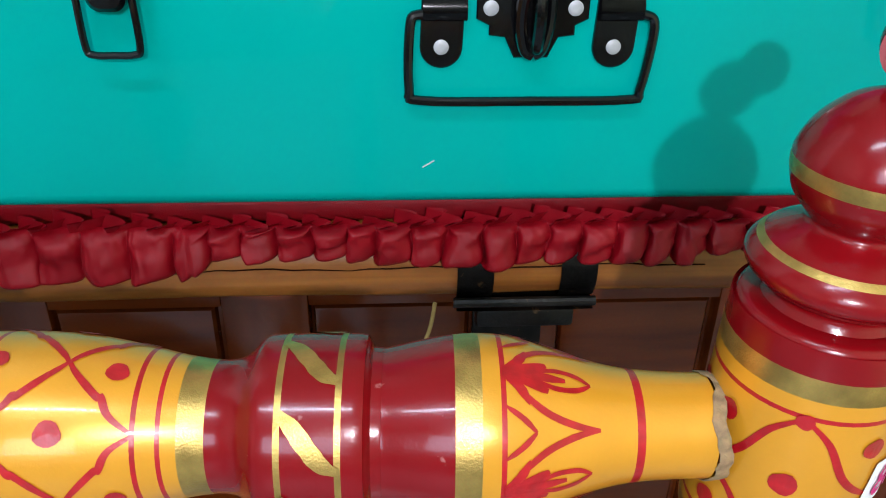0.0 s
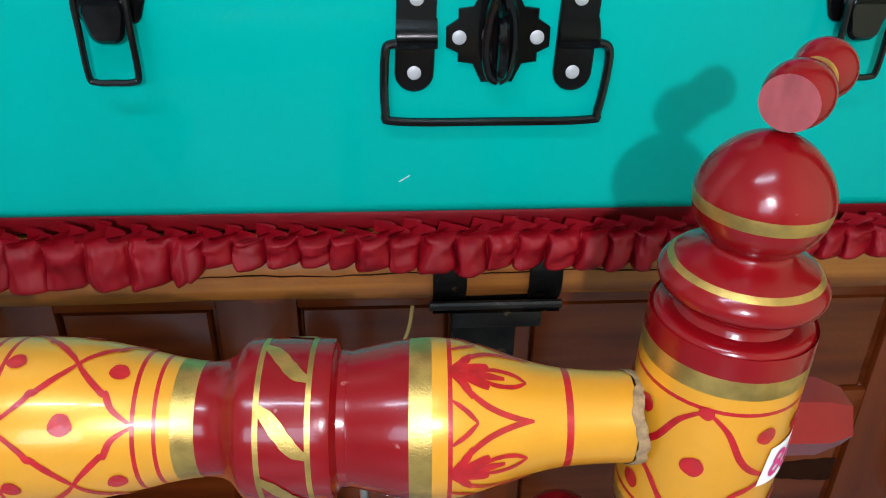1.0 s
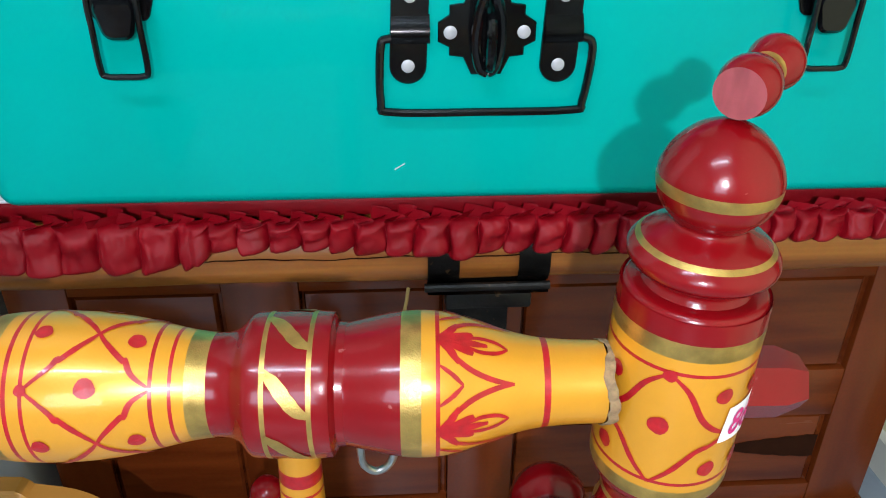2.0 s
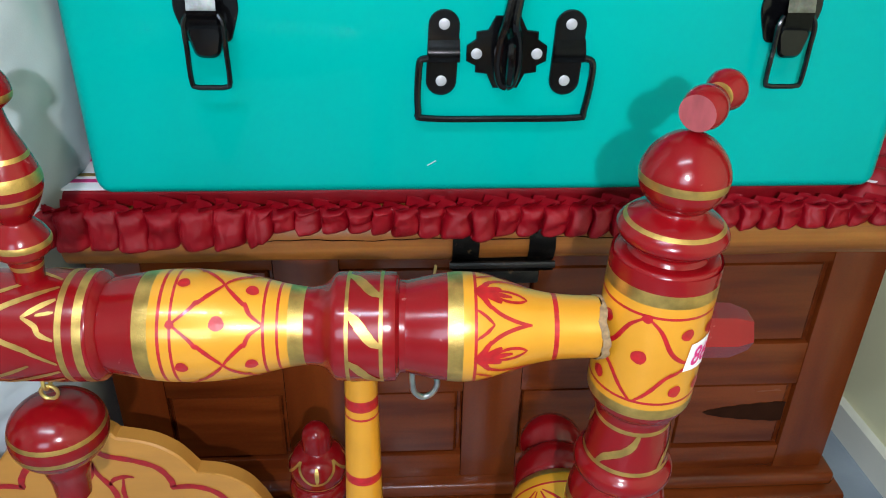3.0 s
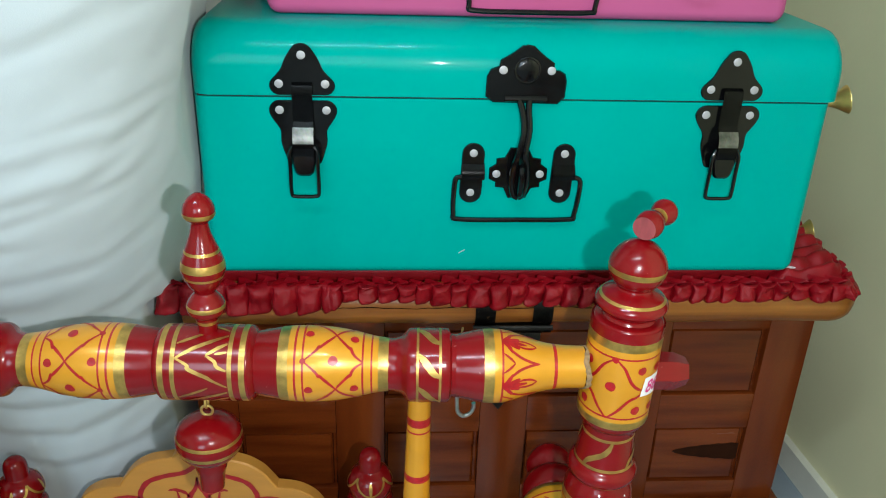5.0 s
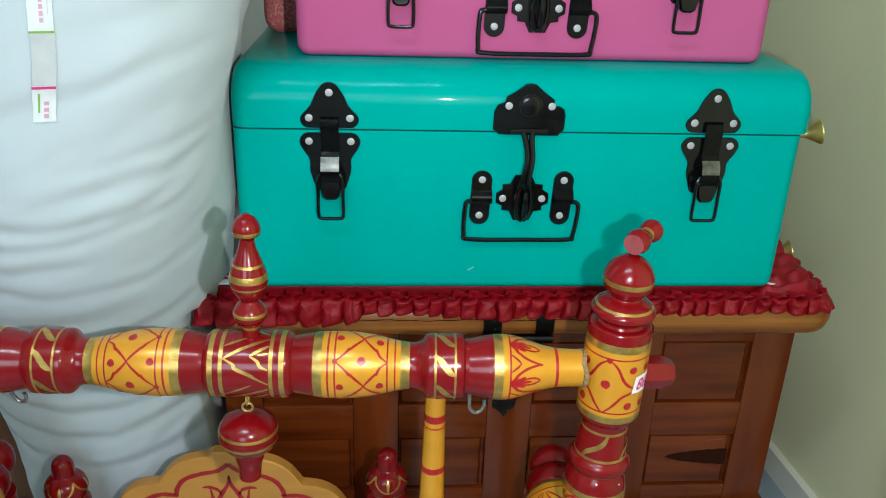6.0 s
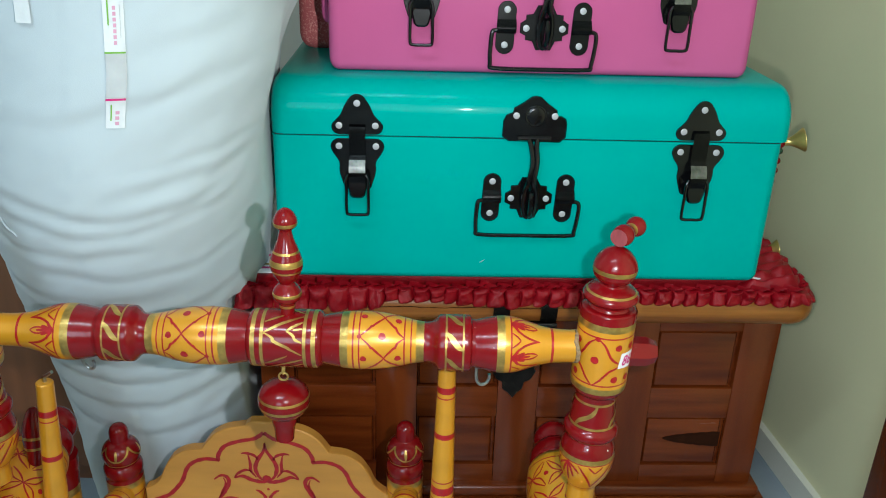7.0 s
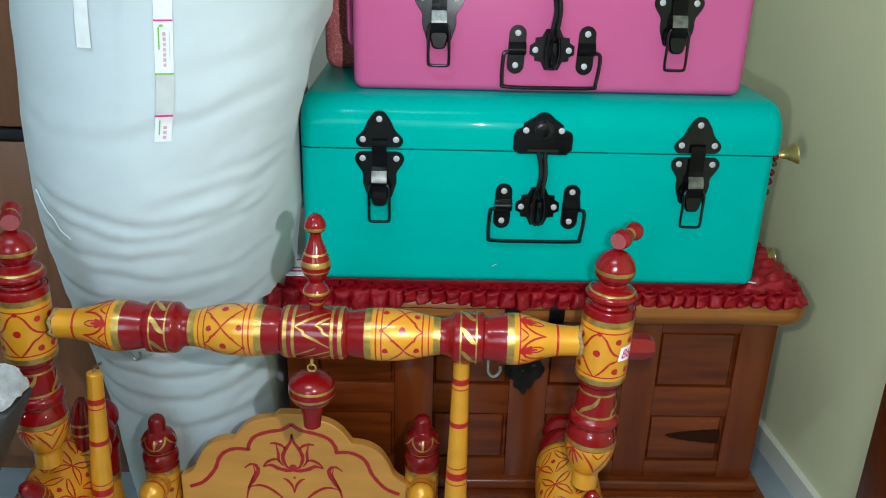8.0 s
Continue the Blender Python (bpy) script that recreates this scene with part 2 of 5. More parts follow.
class Turned:
    """A turned piece: profile (s, r) along axis A from O; U is the side seen, V the next quarter."""

    def __init__(self, O, A, U, profile, bands=(), default=0, n=5, seg=48):
        self.O, self.A = Vector(O), Vector(A).normalized()
        self.U = (Vector(U) - self.A * Vector(U).dot(self.A)).normalized()
        self.V = self.A.cross(self.U)
        line = catmull([(s, r, 0) for s, r in profile], n)
        s_all = [(p.x, max(p.y, 0.0002)) for p in line]
        cuts = sorted({c for b in bands for c in b[:2]})
        pts = []
        for (s0, r0), (s1, r1) in zip(s_all, s_all[1:]):
            pts.append((s0, r0))
            for c in cuts:
                if s0 < c - 1e-6 and c + 1e-6 < s1:
                    pts.append((c, r0 + (r1 - r0) * (c - s0) / (s1 - s0)))
        pts.append(s_all[-1])
        self.pts, self.bands, self.default, self.seg = pts, bands, default, seg

    def radius(self, s):
        for (s0, r0), (s1, r1) in zip(self.pts, self.pts[1:]):
            if s0 <= s <= s1 and s1 > s0:
                return r0 + (r1 - r0) * (s - s0) / (s1 - s0)
        return self.pts[-1][1]

    def at(self, s, th, lift=0.0):
        r = self.radius(s) + lift
        a = radians(th)
        return self.O + self.A * s + r * (math.cos(a) * self.U + math.sin(a) * self.V)

    def mesh(self, bm=None):
        bm = bm or bmesh.new()
        rings = []
        for s, r in self.pts:
            c = self.O + self.A * s
            rings.append([bm.verts.new(c + r * (math.cos(k * math.tau / self.seg) * self.U + math.sin(k * math.tau / self.seg) * self.V)) for k in range(self.seg)])
        for i, (A, B) in enumerate(zip(rings, rings[1:])):
            mid = (self.pts[i][0] + self.pts[i + 1][0]) / 2
            idx = self.default
            for s0, s1, m in self.bands:
                if s0 <= mid <= s1:
                    idx = m
            for k in range(self.seg):
                j = (k + 1) % self.seg
                bm.faces.new((A[k], A[j], B[j], B[k])).material_index = idx
        bm.faces.new(rings[0][::-1]).material_index = self.default
        bm.faces.new(rings[-1]).material_index = self.default
        return bm

    def stroke(self, bm, path, width, mat=0, lift=0.00035, taper=True, smooth=6, wob=0.05):
        """A painted brush stroke along (s, angle) points, laid on the surface."""
        line = catmull([(s, th, 0) for s, th in path], smooth)
        m, L, R = len(line), [], []
        for i, p in enumerate(line):
            a, b = line[max(i - 1, 0)], line[min(i + 1, m - 1)]
            rr = max(self.radius(p.x), 1e-4)
            k = radians(1) * rr
            t = Vector((b.x - a.x, (b.y - a.y) * k, 0))
            if t.length < 1e-9:
                continue
            t.normalize()
            w = width / 2 * (1 + wob * math.sin(i * 0.9 + p.x * 700))
            if taper:
                w *= 0.45 + 0.55 * min(1, 3.5 * min(i, m - 1 - i) / m)
            ds, dt = -t.y * w, t.x * w / k
            L.append(bm.verts.new(self.at(p.x + ds, p.y + dt, lift)))
            R.append(bm.verts.new(self.at(p.x - ds, p.y - dt, lift)))
        for i in range(len(L) - 1):
            bm.faces.new((L[i], L[i + 1], R[i + 1], R[i])).material_index = mat

    def dot(self, bm, s, th, r, mat=0, lift=0.00045):
        k = radians(1) * max(self.radius(s), 1e-4)
        rim = [bm.verts.new(self.at(s + r * (1 + 0.1 * math.sin(3 * q)) * math.cos(q), th + r * math.sin(q) / k, lift)) for q in [i * math.tau / 14 for i in range(14)]]
        c = bm.verts.new(self.at(s, th, lift))
        for i in range(14):
            bm.faces.new((c, rim[i], rim[(i + 1) % 14])).material_index = mat


def rounded_rect(x0, x1, z0, z1, r, n=5):
    out = []
    for cx, cz, a0 in ((x1 - r, z1 - r, 0), (x0 + r, z1 - r, 90), (x0 + r, z0 + r, 180), (x1 - r, z0 + r, 270)):
        for i in range(n + 1):
            a = radians(a0 + 90 * i / n)
            out.append((cx + r * math.cos(a), cz + r * math.sin(a)))
    return out


# ---------------------------------------------------------------- the room
def wall_slab(name, a, b, mat, label, thick=0.12, z0=FLOOR, z1=CEIL):
    """An upright wall from a to b (plan); the room lies to the left of the way a to b."""
    a, b = Vector((*a, 0)), Vector((*b, 0))
    d = (b - a).normalized()
    nrm = Vector((d.y, -d.x, 0)) * thick
    bm = bmesh.new()
    base = [a, b, b + nrm, a + nrm]
    lo = [bm.verts.new((p.x, p.y, z0)) for p in base]
    hi = [bm.verts.new((p.x, p.y, z1)) for p in base]
    for i in range(4):
        j = (i + 1) % 4
        bm.faces.new((lo[i], lo[j], hi[j], hi[i]))
    bm.faces.new(lo[::-1])
    bm.faces.new(hi)
    return tagged(part(name, bm, mat, smooth=0), label, "wall", kind="structure")


NE, SE, SW, NW = (0.462, 1.10), (0.878, -2.6), (-2.2, -2.6), (-2.2, 1.10)
wall_slab("wall_east", SE, NE, WALLP, "plain cream painted wall beside the wooden chest")
wall_slab("wall_north", NE, NW, BACKP, "pale painted wall behind the stacked trunks")
wall_slab("wall_west", NW, SW, BACKP, "plain pale painted wall of the room")
bm = bmesh.new()
for x0, x1, z0, z1 in ((-2.2, -1.3, FLOOR, CEIL), (-0.2, 1.2, FLOOR, CEIL), (-1.3, -0.2, FLOOR, 1.07), (-1.3, -0.2, 2.17, CEIL)):
    add_box(bm, (x0, -2.72, z0), (x1, -2.6, z1))
tagged(part("wall_south", bm, BACKP, smooth=0), "pale painted wall with a window opening", "wall", kind="structure")
win = tagged(empty("window_1", pose(-0.75, -2.66, 1.07)), "white framed window with two plain panes", "window", kind="structure")
for lo_, hi_ in (((-0.55, -0.03, 0), (-0.50, 0.02, 1.1)), ((0.50, -0.03, 0), (0.55, 0.02, 1.1)), ((-0.50, -0.03, 0), (0.50, 0.02, 0.05)), ((-0.50, -0.03, 1.05), (0.50, 0.02, 1.1)), ((-0.02, -0.03, 0.05), (0.02, 0.02, 1.05))):
    part("window_frame", box(lo_, hi_, 0.004), CEILP, win)
for x0 in (-0.50, 0.02):
    part("pane", box((x0, -0.012, 0.05), (x0 + 0.48, -0.006, 1.05)), GLASS, win)
tagged(part("floor", box((-2.4, -2.8, FLOOR - 0.1), (1.3, 1.2, FLOOR)), TILE, smooth=0), "blue-grey polished tile floor of the room", "floor", kind="structure")
tagged(part("ceiling", box((-2.4, -2.8, CEIL), (1.3, 1.2, CEIL + 0.1)), CEILP, smooth=0), "plain white ceiling of the room", "ceiling", kind="structure")
_d = (Vector((*SE, 0)) - Vector((*NE, 0))).normalized()
_p = Vector((*NE, 0))
_n = Vector((-abs(_d.y), -abs(_d.x), 0)).normalized()
bm = bmesh.new()
q = [_p + _d * 0.001, _p + _d * 0.640, _p + _d * 0.640 + _n * 0.012, _p + _d * 0.001 + _n * 0.012]
lo = [bm.verts.new((v.x, v.y, FLOOR)) for v in q]
hi = [bm.verts.new((v.x, v.y, FLOOR + 0.042)) for v in q]
for i in range(4):
    bm.faces.new((lo[i], lo[(i + 1) % 4], hi[(i + 1) % 4], hi[i]))
bm.faces.new(hi)
bm.faces.new(lo[::-1])
tagged(part("baseboard", bm, SKIRT, smooth=0), "low cream skirting along the cream wall", "skirting", kind="structure")

# tube lamp on the ceiling
tl = tagged(empty("tube_lamp", pose(-0.55, -0.9, 2.70)), "slim white tube lamp fixed under the ceiling", "lamp")
part("housing", box((-0.62, -0.03, 0.0), (0.62, 0.03, 0.05), 0.008), CEILP, tl)

# wooden door jamb standing against the cream wall
jp = _p + _d * 0.642
jamb = tagged(empty("door_frame", Matrix.Translation((jp.x, jp.y, FLOOR)) @ pose(0, 0, 0, 0, 0, math.degrees(math.atan2(_d.y, _d.x)))), "reddish brown wooden door frame against the cream wall", "door frame", kind="structure")
part("jamb", box((0, -0.030, 0), (0.11, -0.002, 2.1), 0.004), WOODV, jamb)

# wardrobe behind the bolster
wd = tagged(empty("wardrobe", pose(-0.575, 0.60, FLOOR)), "brown laminate wardrobe with a dark horizontal joint", "wardrobe")
part("body", box((-0.9, 0.02, 0.0), (0, 0.36, 1.9), 0.004), WARDROBE, wd)
part("lower_door", box((-0.88, 0.0, 0.04), (-0.004, 0.019, 0.565), 0.003), WARDROBE, wd)
part("upper_door", box((-0.88, 0.0, 0.585), (-0.004, 0.019, 1.88), 0.003), WARDROBE, wd)
part("joint_rail", box((-0.88, -0.004, 0.568), (-0.004, 0.016, 0.582), 0.003), GAP, wd, "dark joint strip")

# ---------------------------------------------------------------- furniture frame
YAW = 2.3
FURN = pose(0.035, 0.450, 0, 0, 0, YAW)


def furn(u, v, z):
    return FURN @ Matrix.Translation((u, v, z))


# ---------------------------------------------------------------- wooden chest
SLAB_T, SLAB_B = 0.606, 0.568
chest = tagged(empty("wooden_chest", furn(0.015, 0.05, FLOOR)), "varnished red-brown pine chest with raised panels and iron hasp", "chest")
H = SLAB_B - FLOOR
HALF = 0.330
DEPTH = 0.38
# body sides and back
for name, lo, hi in (("side", (-HALF, 0.018, 0.06), (-HALF + 0.02, DEPTH, H)), ("side", (HALF - 0.02, 0.018, 0.06), (HALF, DEPTH, H)),
                     ("back", (-HALF + 0.02, DEPTH - 0.015, 0.06), (HALF - 0.02, DEPTH, H)), ("bottom", (-HALF + 0.02, 0.018, 0.06), (HALF - 0.02, DEPTH - 0.016, 0.075))):
    part(name, box(lo, hi, 0.002), WOOD, chest)
PL = 0.129
part("plinth", box((-HALF - 0.022, -0.022, 0.0), (HALF + 0.022, DEPTH + 0.004, PL - 0.03), 0.004), WOOD, chest)
bm = box((-HALF - 0.012, -0.012, PL - 0.029), (HALF + 0.012, DEPTH + 0.002, PL - 0.012), 0.005, 3)
part("plinth_moulding", bm, WOOD, chest)
# frame members: stiles and rails, then sunk raised panels
COLS = [(-0.288, -0.184), (-0.131, -0.026), (0.026, 0.130), (0.175, 0.282)]
ROWSZ = [(0.323 - FLOOR, 0.400 - FLOOR), (0.446 - FLOOR, 0.531 - FLOOR)]
edges = [-HALF] + [e for c in COLS for e in c] + [HALF]
for i in range(0, len(edges), 2):
    part("stile", box((edges[i], 0.0, PL - 0.012), (edges[i + 1], 0.0175, H), 0.001), WOODV, chest)
for c in COLS:
    zz = [PL - 0.012, ROWSZ[0][0], ROWSZ[0][1], ROWSZ[1][0], ROWSZ[1][1], H]
    for k in range(0, 6, 2):
        part("rail", box((c[0] + 0.0002, 0.0004, zz[k]), (c[1] - 0.0002, 0.0175, zz[k + 1]), 0.0008), WOOD, chest)
    for z0, z1 in ROWSZ:
        bm = bmesh.new()
        loops = []
        for f, y in ((0.0, 0.0165), (0.05, 0.0065), (0.25, 0.0085), (0.55, 0.0085), (0.72, 0.0050), (1.0, 0.0030), (1.5, 0.0026)):
            g, gr = 0.0040 * f, 0.0072 * f
            loops.append([bm.verts.new((x, y, z)) for x, z in ((c[0] + g, z0 + g), (c[1] - gr, z0 + g), (c[1] - gr, z1 - g), (c[0] + g, z1 - g))])
        for A, B in zip(loops, loops[1:]):
            for k in range(4):
                bm.faces.new((A[k], A[(k + 1) % 4], B[(k + 1) % 4], B[k]))
        bm.faces.new(loops[-1])
        part("panel", bm, WOOD, chest, smooth=20)
# a long dark knot in one lower panel
KNOT = [(k / 16, 0.0150 * (k / 16) ** 0.6 * (1 + 0.05 * math.sin(k * 1.9)) * (1 - 0.15 * (k / 16) ** 3)) for k in range(1, 17)]
knot_line = [(0.200, 0.0)] + [(0.200 + 0.078 * a, -b) for a, b in KNOT] + [(0.200 + 0.078 * a, 0.85 * b) for a, b in KNOT[::-1]]
part("knot", add_plate(bmesh.new(), [(x, 0.366 - FLOOR + z) for x, z in knot_line], 0.0026, 0.0022, 0.0002), CRACK, chest, "long dark knot in the wood", 0)
# lid: a slab with a rounded nose
bm = bmesh.new()
T = SLAB_T - SLAB_B
prof = [(DEPTH + 0.01, 0.0), (-0.043, 0.0)] + [(-0.043 - 0.014 * math.sin(radians(a)), T / 2 - T / 2 * math.cos(radians(a))) for a in range(15, 180, 15)] + [(-0.043, T), (DEPTH + 0.01, T)]
nx = 90
rows_ = []
for i in range(nx + 1):
    f = i / nx
    x = -HALF + 0.01 + (2 * HALF + 0.009) * f
    e = max(0, (x - (HALF - 0.019)) / 0.038)
    row = []
    for y, z in prof:
        k = 1 - 0.25 * e * e
        row.append(bm.verts.new((x, y + ((0.042 * (1 - math.sqrt(max(0, 1 - e * e)))) if y < 0 else 0), H + T / 2 + (z - T / 2) * k + 0.0006 * math.sin(x * 31 + z * 90))))
    rows_.append(row)
for A, B in zip(rows_, rows_[1:]):
    for k in range(len(prof)):
        j = (k + 1) % len(prof)
        bm.faces.new((A[k], A[j], B[j], B[k]))
bm.faces.new(rows_[0][::-1])
bm.faces.new(rows_[-1])
part("lid", bm, SLAB, chest, "honey-coloured pine lid with worn rounded front edge", smooth=40)
part("crack", tube([(-0.26 + 0.01 * k, -0.0567 + 0.0003 * math.sin(k * 0.9), H + T * 0.60 + 0.0008 * math.sin(k * 0.7) + 0.0004 * math.sin(k * 2.3)) for k in range(36)], 0.00045, 6), CRACK, chest, "long dark crack along the lid")
# iron strap hasp over the lid's nose
hasp = part("hasp_bar", tube([(-0.046, -0.061, H + 0.003), (0.031, -0.061, H + 0.003)], 0.0028, 10), IRON, chest, "black iron hasp bar")
for u0 in (-0.044, 0.0115):
    pts = [(u0, -0.0585, H - 0.004)] + [(u0, -0.0435 - 0.0162 * math.sin(radians(a)), H + T / 2 - (T / 2 + 0.002) * math.cos(radians(a))) for a in range(20, 181, 20)] + [(u0, 0.0, H + T + 0.002)]
    bm = bmesh.new()
    A = [bm.verts.new(p) for p in pts]
    B = [bm.verts.new((p[0] + 0.0195, p[1], p[2])) for p in pts]
    for i in range(len(pts) - 1):
        bm.faces.new((A[i], A[i + 1], B[i + 1], B[i]))
    bmesh.ops.solidify(bm, geom=bm.faces[:], thickness=0.0015)
    part("strap", bm, IRON, chest, "black iron strap")
outline = [(-0.032, 0.0), (-0.034, -0.012), (-0.026, -0.02), (-0.026, -0.08), (-0.032, -0.092), (-0.026, -0.104), (-0.018, -0.108), (-0.018, -0.118), (-0.010, -0.124), (-0.004, -0.132),
           (0.002, -0.124), (0.008, -0.118), (0.010, -0.108), (0.018, -0.104), (0.024, -0.092), (0.018, -0.08), (0.018, -0.02), (0.026, -0.012), (0.024, 0.0)]
bm = bmesh.new()
add_plate(bm, [(x - 0.003, z + H - 0.004) for x, z in outline][::-1], -0.0005, -0.003)
part("lock_plate", bm, IRON, chest, "black iron lock plate with scalloped foot")
part("plate_link", box((-0.033, -0.058, H - 0.016), (0.021, -0.0035, H - 0.0045), 0.002), IRON, chest)

st = tagged(part("straw", tube(catmull([(0, 0, 0), (-0.003, 0.002, -0.02), (-0.012, 0.004, -0.045)], 5), 0.0011, 6), STRAW), "thin dry straw hanging from the chest lid", "straw")
st.matrix_world = furn(-0.041, -0.012, SLAB_B + 0.004)

# ---------------------------------------------------------------- red cloth with frill
CL_L, CL_R = -0.330, 0.334
cloth = tagged(empty("table_runner", furn(0, 0, SLAB_T)), "crimson satin runner with a gathered frill on the chest lid", "cloth")
part("pad", box((CL_L + 0.006, 0.016, 0.0006), (CL_R - 0.03, 0.30, 0.0155), 0.004, 3), SATIN, cloth)


def edge_path(d):
    """Along the front edge to the right, then round the corner and back: place and outward way."""
    w = CL_R - 0.018 - CL_L
    if d < w:
        return Vector((CL_L + d, 0.0, 0)), Vector((0, -1, 0)), Vector((1, 0, 0))
    a = min(1.0, (d - w) / 0.03)
    ang = radians(90 * a)
    c = Vector((CL_R - 0.018, 0.018, 0))
    out = Vector((math.sin(ang), -math.cos(ang), 0))
    p = c + out * 0.018
    if d > w + 0.03:
        p.y += d - w - 0.03
    return p, out, Vector((math.cos(ang), math.sin(ang), 0))


W_ALL = CL_R - CL_L + 0.03 + 0.22
NF, NV = 1500, 18
bm = bmesh.new()
grid = []
for i in range(NF + 1):
    d = W_ALL * i / NF
    p, out, al = edge_path(d)
    x = d + CL_L
    pitch = 0.0175
    wob = 0.35 * noise.noise((x * 25, 0.3, 0)) + 0.8 * noise.noise((x * 9, 4.3, 0))
    ph = math.tau * (x / pitch) + 3.0 * wob
    step = min(1, max(0, (x + 0.172) / 0.012))
    fall = 0.024 + (0.0105 - 0.024) * step
    if x > -0.10:
        fall = 0.0105 + 0.005 * min(1, (x + 0.10) / 0.03)
    if x > 0.09:
        fall = 0.011
    fall *= 1 + 0.09 * noise.noise((x * 40, 1.3, 0))
    slow = 0.8 if x < -0.166 else 1.0
    skew = 3.0 if x > -0.08 else 1.4
    row = []
    for k in range(NV + 1):
        v = k / NV
        q = ph * slow / 2 + skew * v * 0.5 + 0.4 * noise.noise((x * 60, 3 * v, 2.2))
        sq = math.sin(q)
        puff = abs(sq) ** 0.62
        w = min(v, 0.8) / 0.8
        hem = max(0, v - 0.8) / 0.2
        amp = (0.0030 + 0.0088 * math.sin(min(1, w * 1.1) * math.pi * 0.56)) * (0.9 + 0.6 * noise.noise((x * 34, 9, v * 2))) * (0.72 if x < -0.166 else 1.0)
        ar = math.sin(w * math.pi * 0.5)
        o = 0.001 + 0.0060 * ar + amp * puff + 0.0018 * math.sin(7 * v + 2 * noise.noise((x * 50, 0, 1))) - 0.0085 * (1 - math.cos(hem * math.pi * 0.5))
        z = 0.010 + 0.004 * math.sin(w * math.pi) - fall * w ** 1.2 - 0.0018 * sq * sq * w - 0.0035 * math.sin(hem * math.pi * 0.75)
        if x > CL_R - 0.01:
            o += 0.006 * w * (1 + noise.noise((x * 30, 2, 2)))
        o += 0.0028 * w * noise.noise((x * 150 + v * 3, v * 4, 3.1)) + 0.0010 * noise.noise((x * 420, v * 9, 1.1))
        z += 0.0018 * w * noise.noise((x * 120, v * 4, 7.7))
        xs = -0.0021 * w * math.sin(2 * q) + 0.0025 * w * math.cos(2 * q) + 0.003 * v + 0.002 * noise.noise((x * 90, v * 3, 6))
        row.append(bm.verts.new(p + out * o + al * xs + Vector((0, 0, z))))
    grid.append(row)
for A, B in zip(grid, grid[1:]):
    for k in range(NV):
        bm.faces.new((A[k], A[k + 1], B[k + 1], B[k]))
part("frill", bm, SATIN, cloth, "hanging crimson satin frill", smooth=180)
# curled gathers standing up along the seam
bm = bmesh.new()
grid = []
NH, NK = 2600, 6
for i in range(NH + 1):
    d = W_ALL * i / NH
    p, out, al = edge_path(d)
    x = d + CL_L
    ph = math.tau * x / 0.0175 + 2.6 * noise.noise((x * 11, 7.7, 0)) + 0.8 * noise.noise((x * 40, 2.7, 0))
    h = 0.0098 * (0.85 + 0.4 * noise.noise((x * 33, 5.5, 0)))
    big = 0.8 + 0.5 * noise.noise((x * 27, 3.1, 0))
    row = []
    for k in range(NK + 1):
        v = k / NK
        lean = 0.7 + 0.5 * v
        o = 0.0035 + 0.0062 * big * math.sin(ph) * lean + 0.003 * v
        xs = 0.0062 * big * math.sin(2 * ph + 0.4) * lean + 0.004 * v
        z = 0.0085 + h * v + 0.0012 * math.sin(ph + 1.0) - 0.30 * o * v
        row.append(bm.verts.new(p + out * o + al * xs + Vector((0, 0, z))))
    grid.append(row)
for A, B in zip(grid, grid[1:]):
    for k in range(NK):
        bm.faces.new((A[k], A[k + 1], B[k + 1], B[k]))
part("gathered_seam", bm, SATIN, cloth, "tight curled satin gathers", smooth=180)
# folds heaped up where the frill turns the corner
bm = bmesh.new()
grid = []
for i in range(61):
    u = 0.262 + 0.075 * i / 60
    row = []
    for j in range(121):
        v = -0.004 + 0.24 * j / 120
        edge = min(1, (u - 0.262) / 0.012) * min(1, (0.337 - u) / 0.008) * min(1, (v + 0.004) / 0.008)
        w = noise.noise((u * 16, v * 9, 4.4))
        f1 = abs(math.sin(v * 150 + 30 * u + 3.5 * w))
        f2 = noise.noise((u * 70, v * 45, 2.0))
        z = 0.003 + max(0, edge) ** 0.5 * (0.009 + 0.009 * f1 + 0.005 * f2 + 0.012 * max(0, (u - 0.29) / 0.047) * (0.6 + w))
        row.append(bm.verts.new((u + 0.003 * math.sin(v * 130 + 3 * w), v, z)))
    grid.append(row)
for A, B in zip(grid, grid[1:]):
    for k in range(120):
        bm.faces.new((A[k], A[k + 1], B[k + 1], B[k]))
part("bunched_end", bm, SATIN, cloth, "satin folds heaped at the corner", smooth=180)
# patterned under-cloth peeping out at the ends
uc = tagged(empty("under_cloth", furn(0, 0, SLAB_T + 0.0157)), "cream cloth with magenta and gold stripes under the trunk", "cloth")
part("sheet", box((-0.322, 0.014, 0.0), (0.296, 0.28, 0.0018), 0.0006), PAPER, uc)
for k, (mt, y0) in enumerate(((MAGENTA, 0.024), (GOLD, 0.034), (MAGENTA, 0.06))):
    for x0, x1 in ((-0.322, -0.27), (0.27, 0.296)):
        part("stripe", box((x0, y0, 0.0016), (x1, y0 + 0.005, 0.0021)), mt, uc)

# ---------------------------------------------------------------- metal trunks
RV = 0.0036


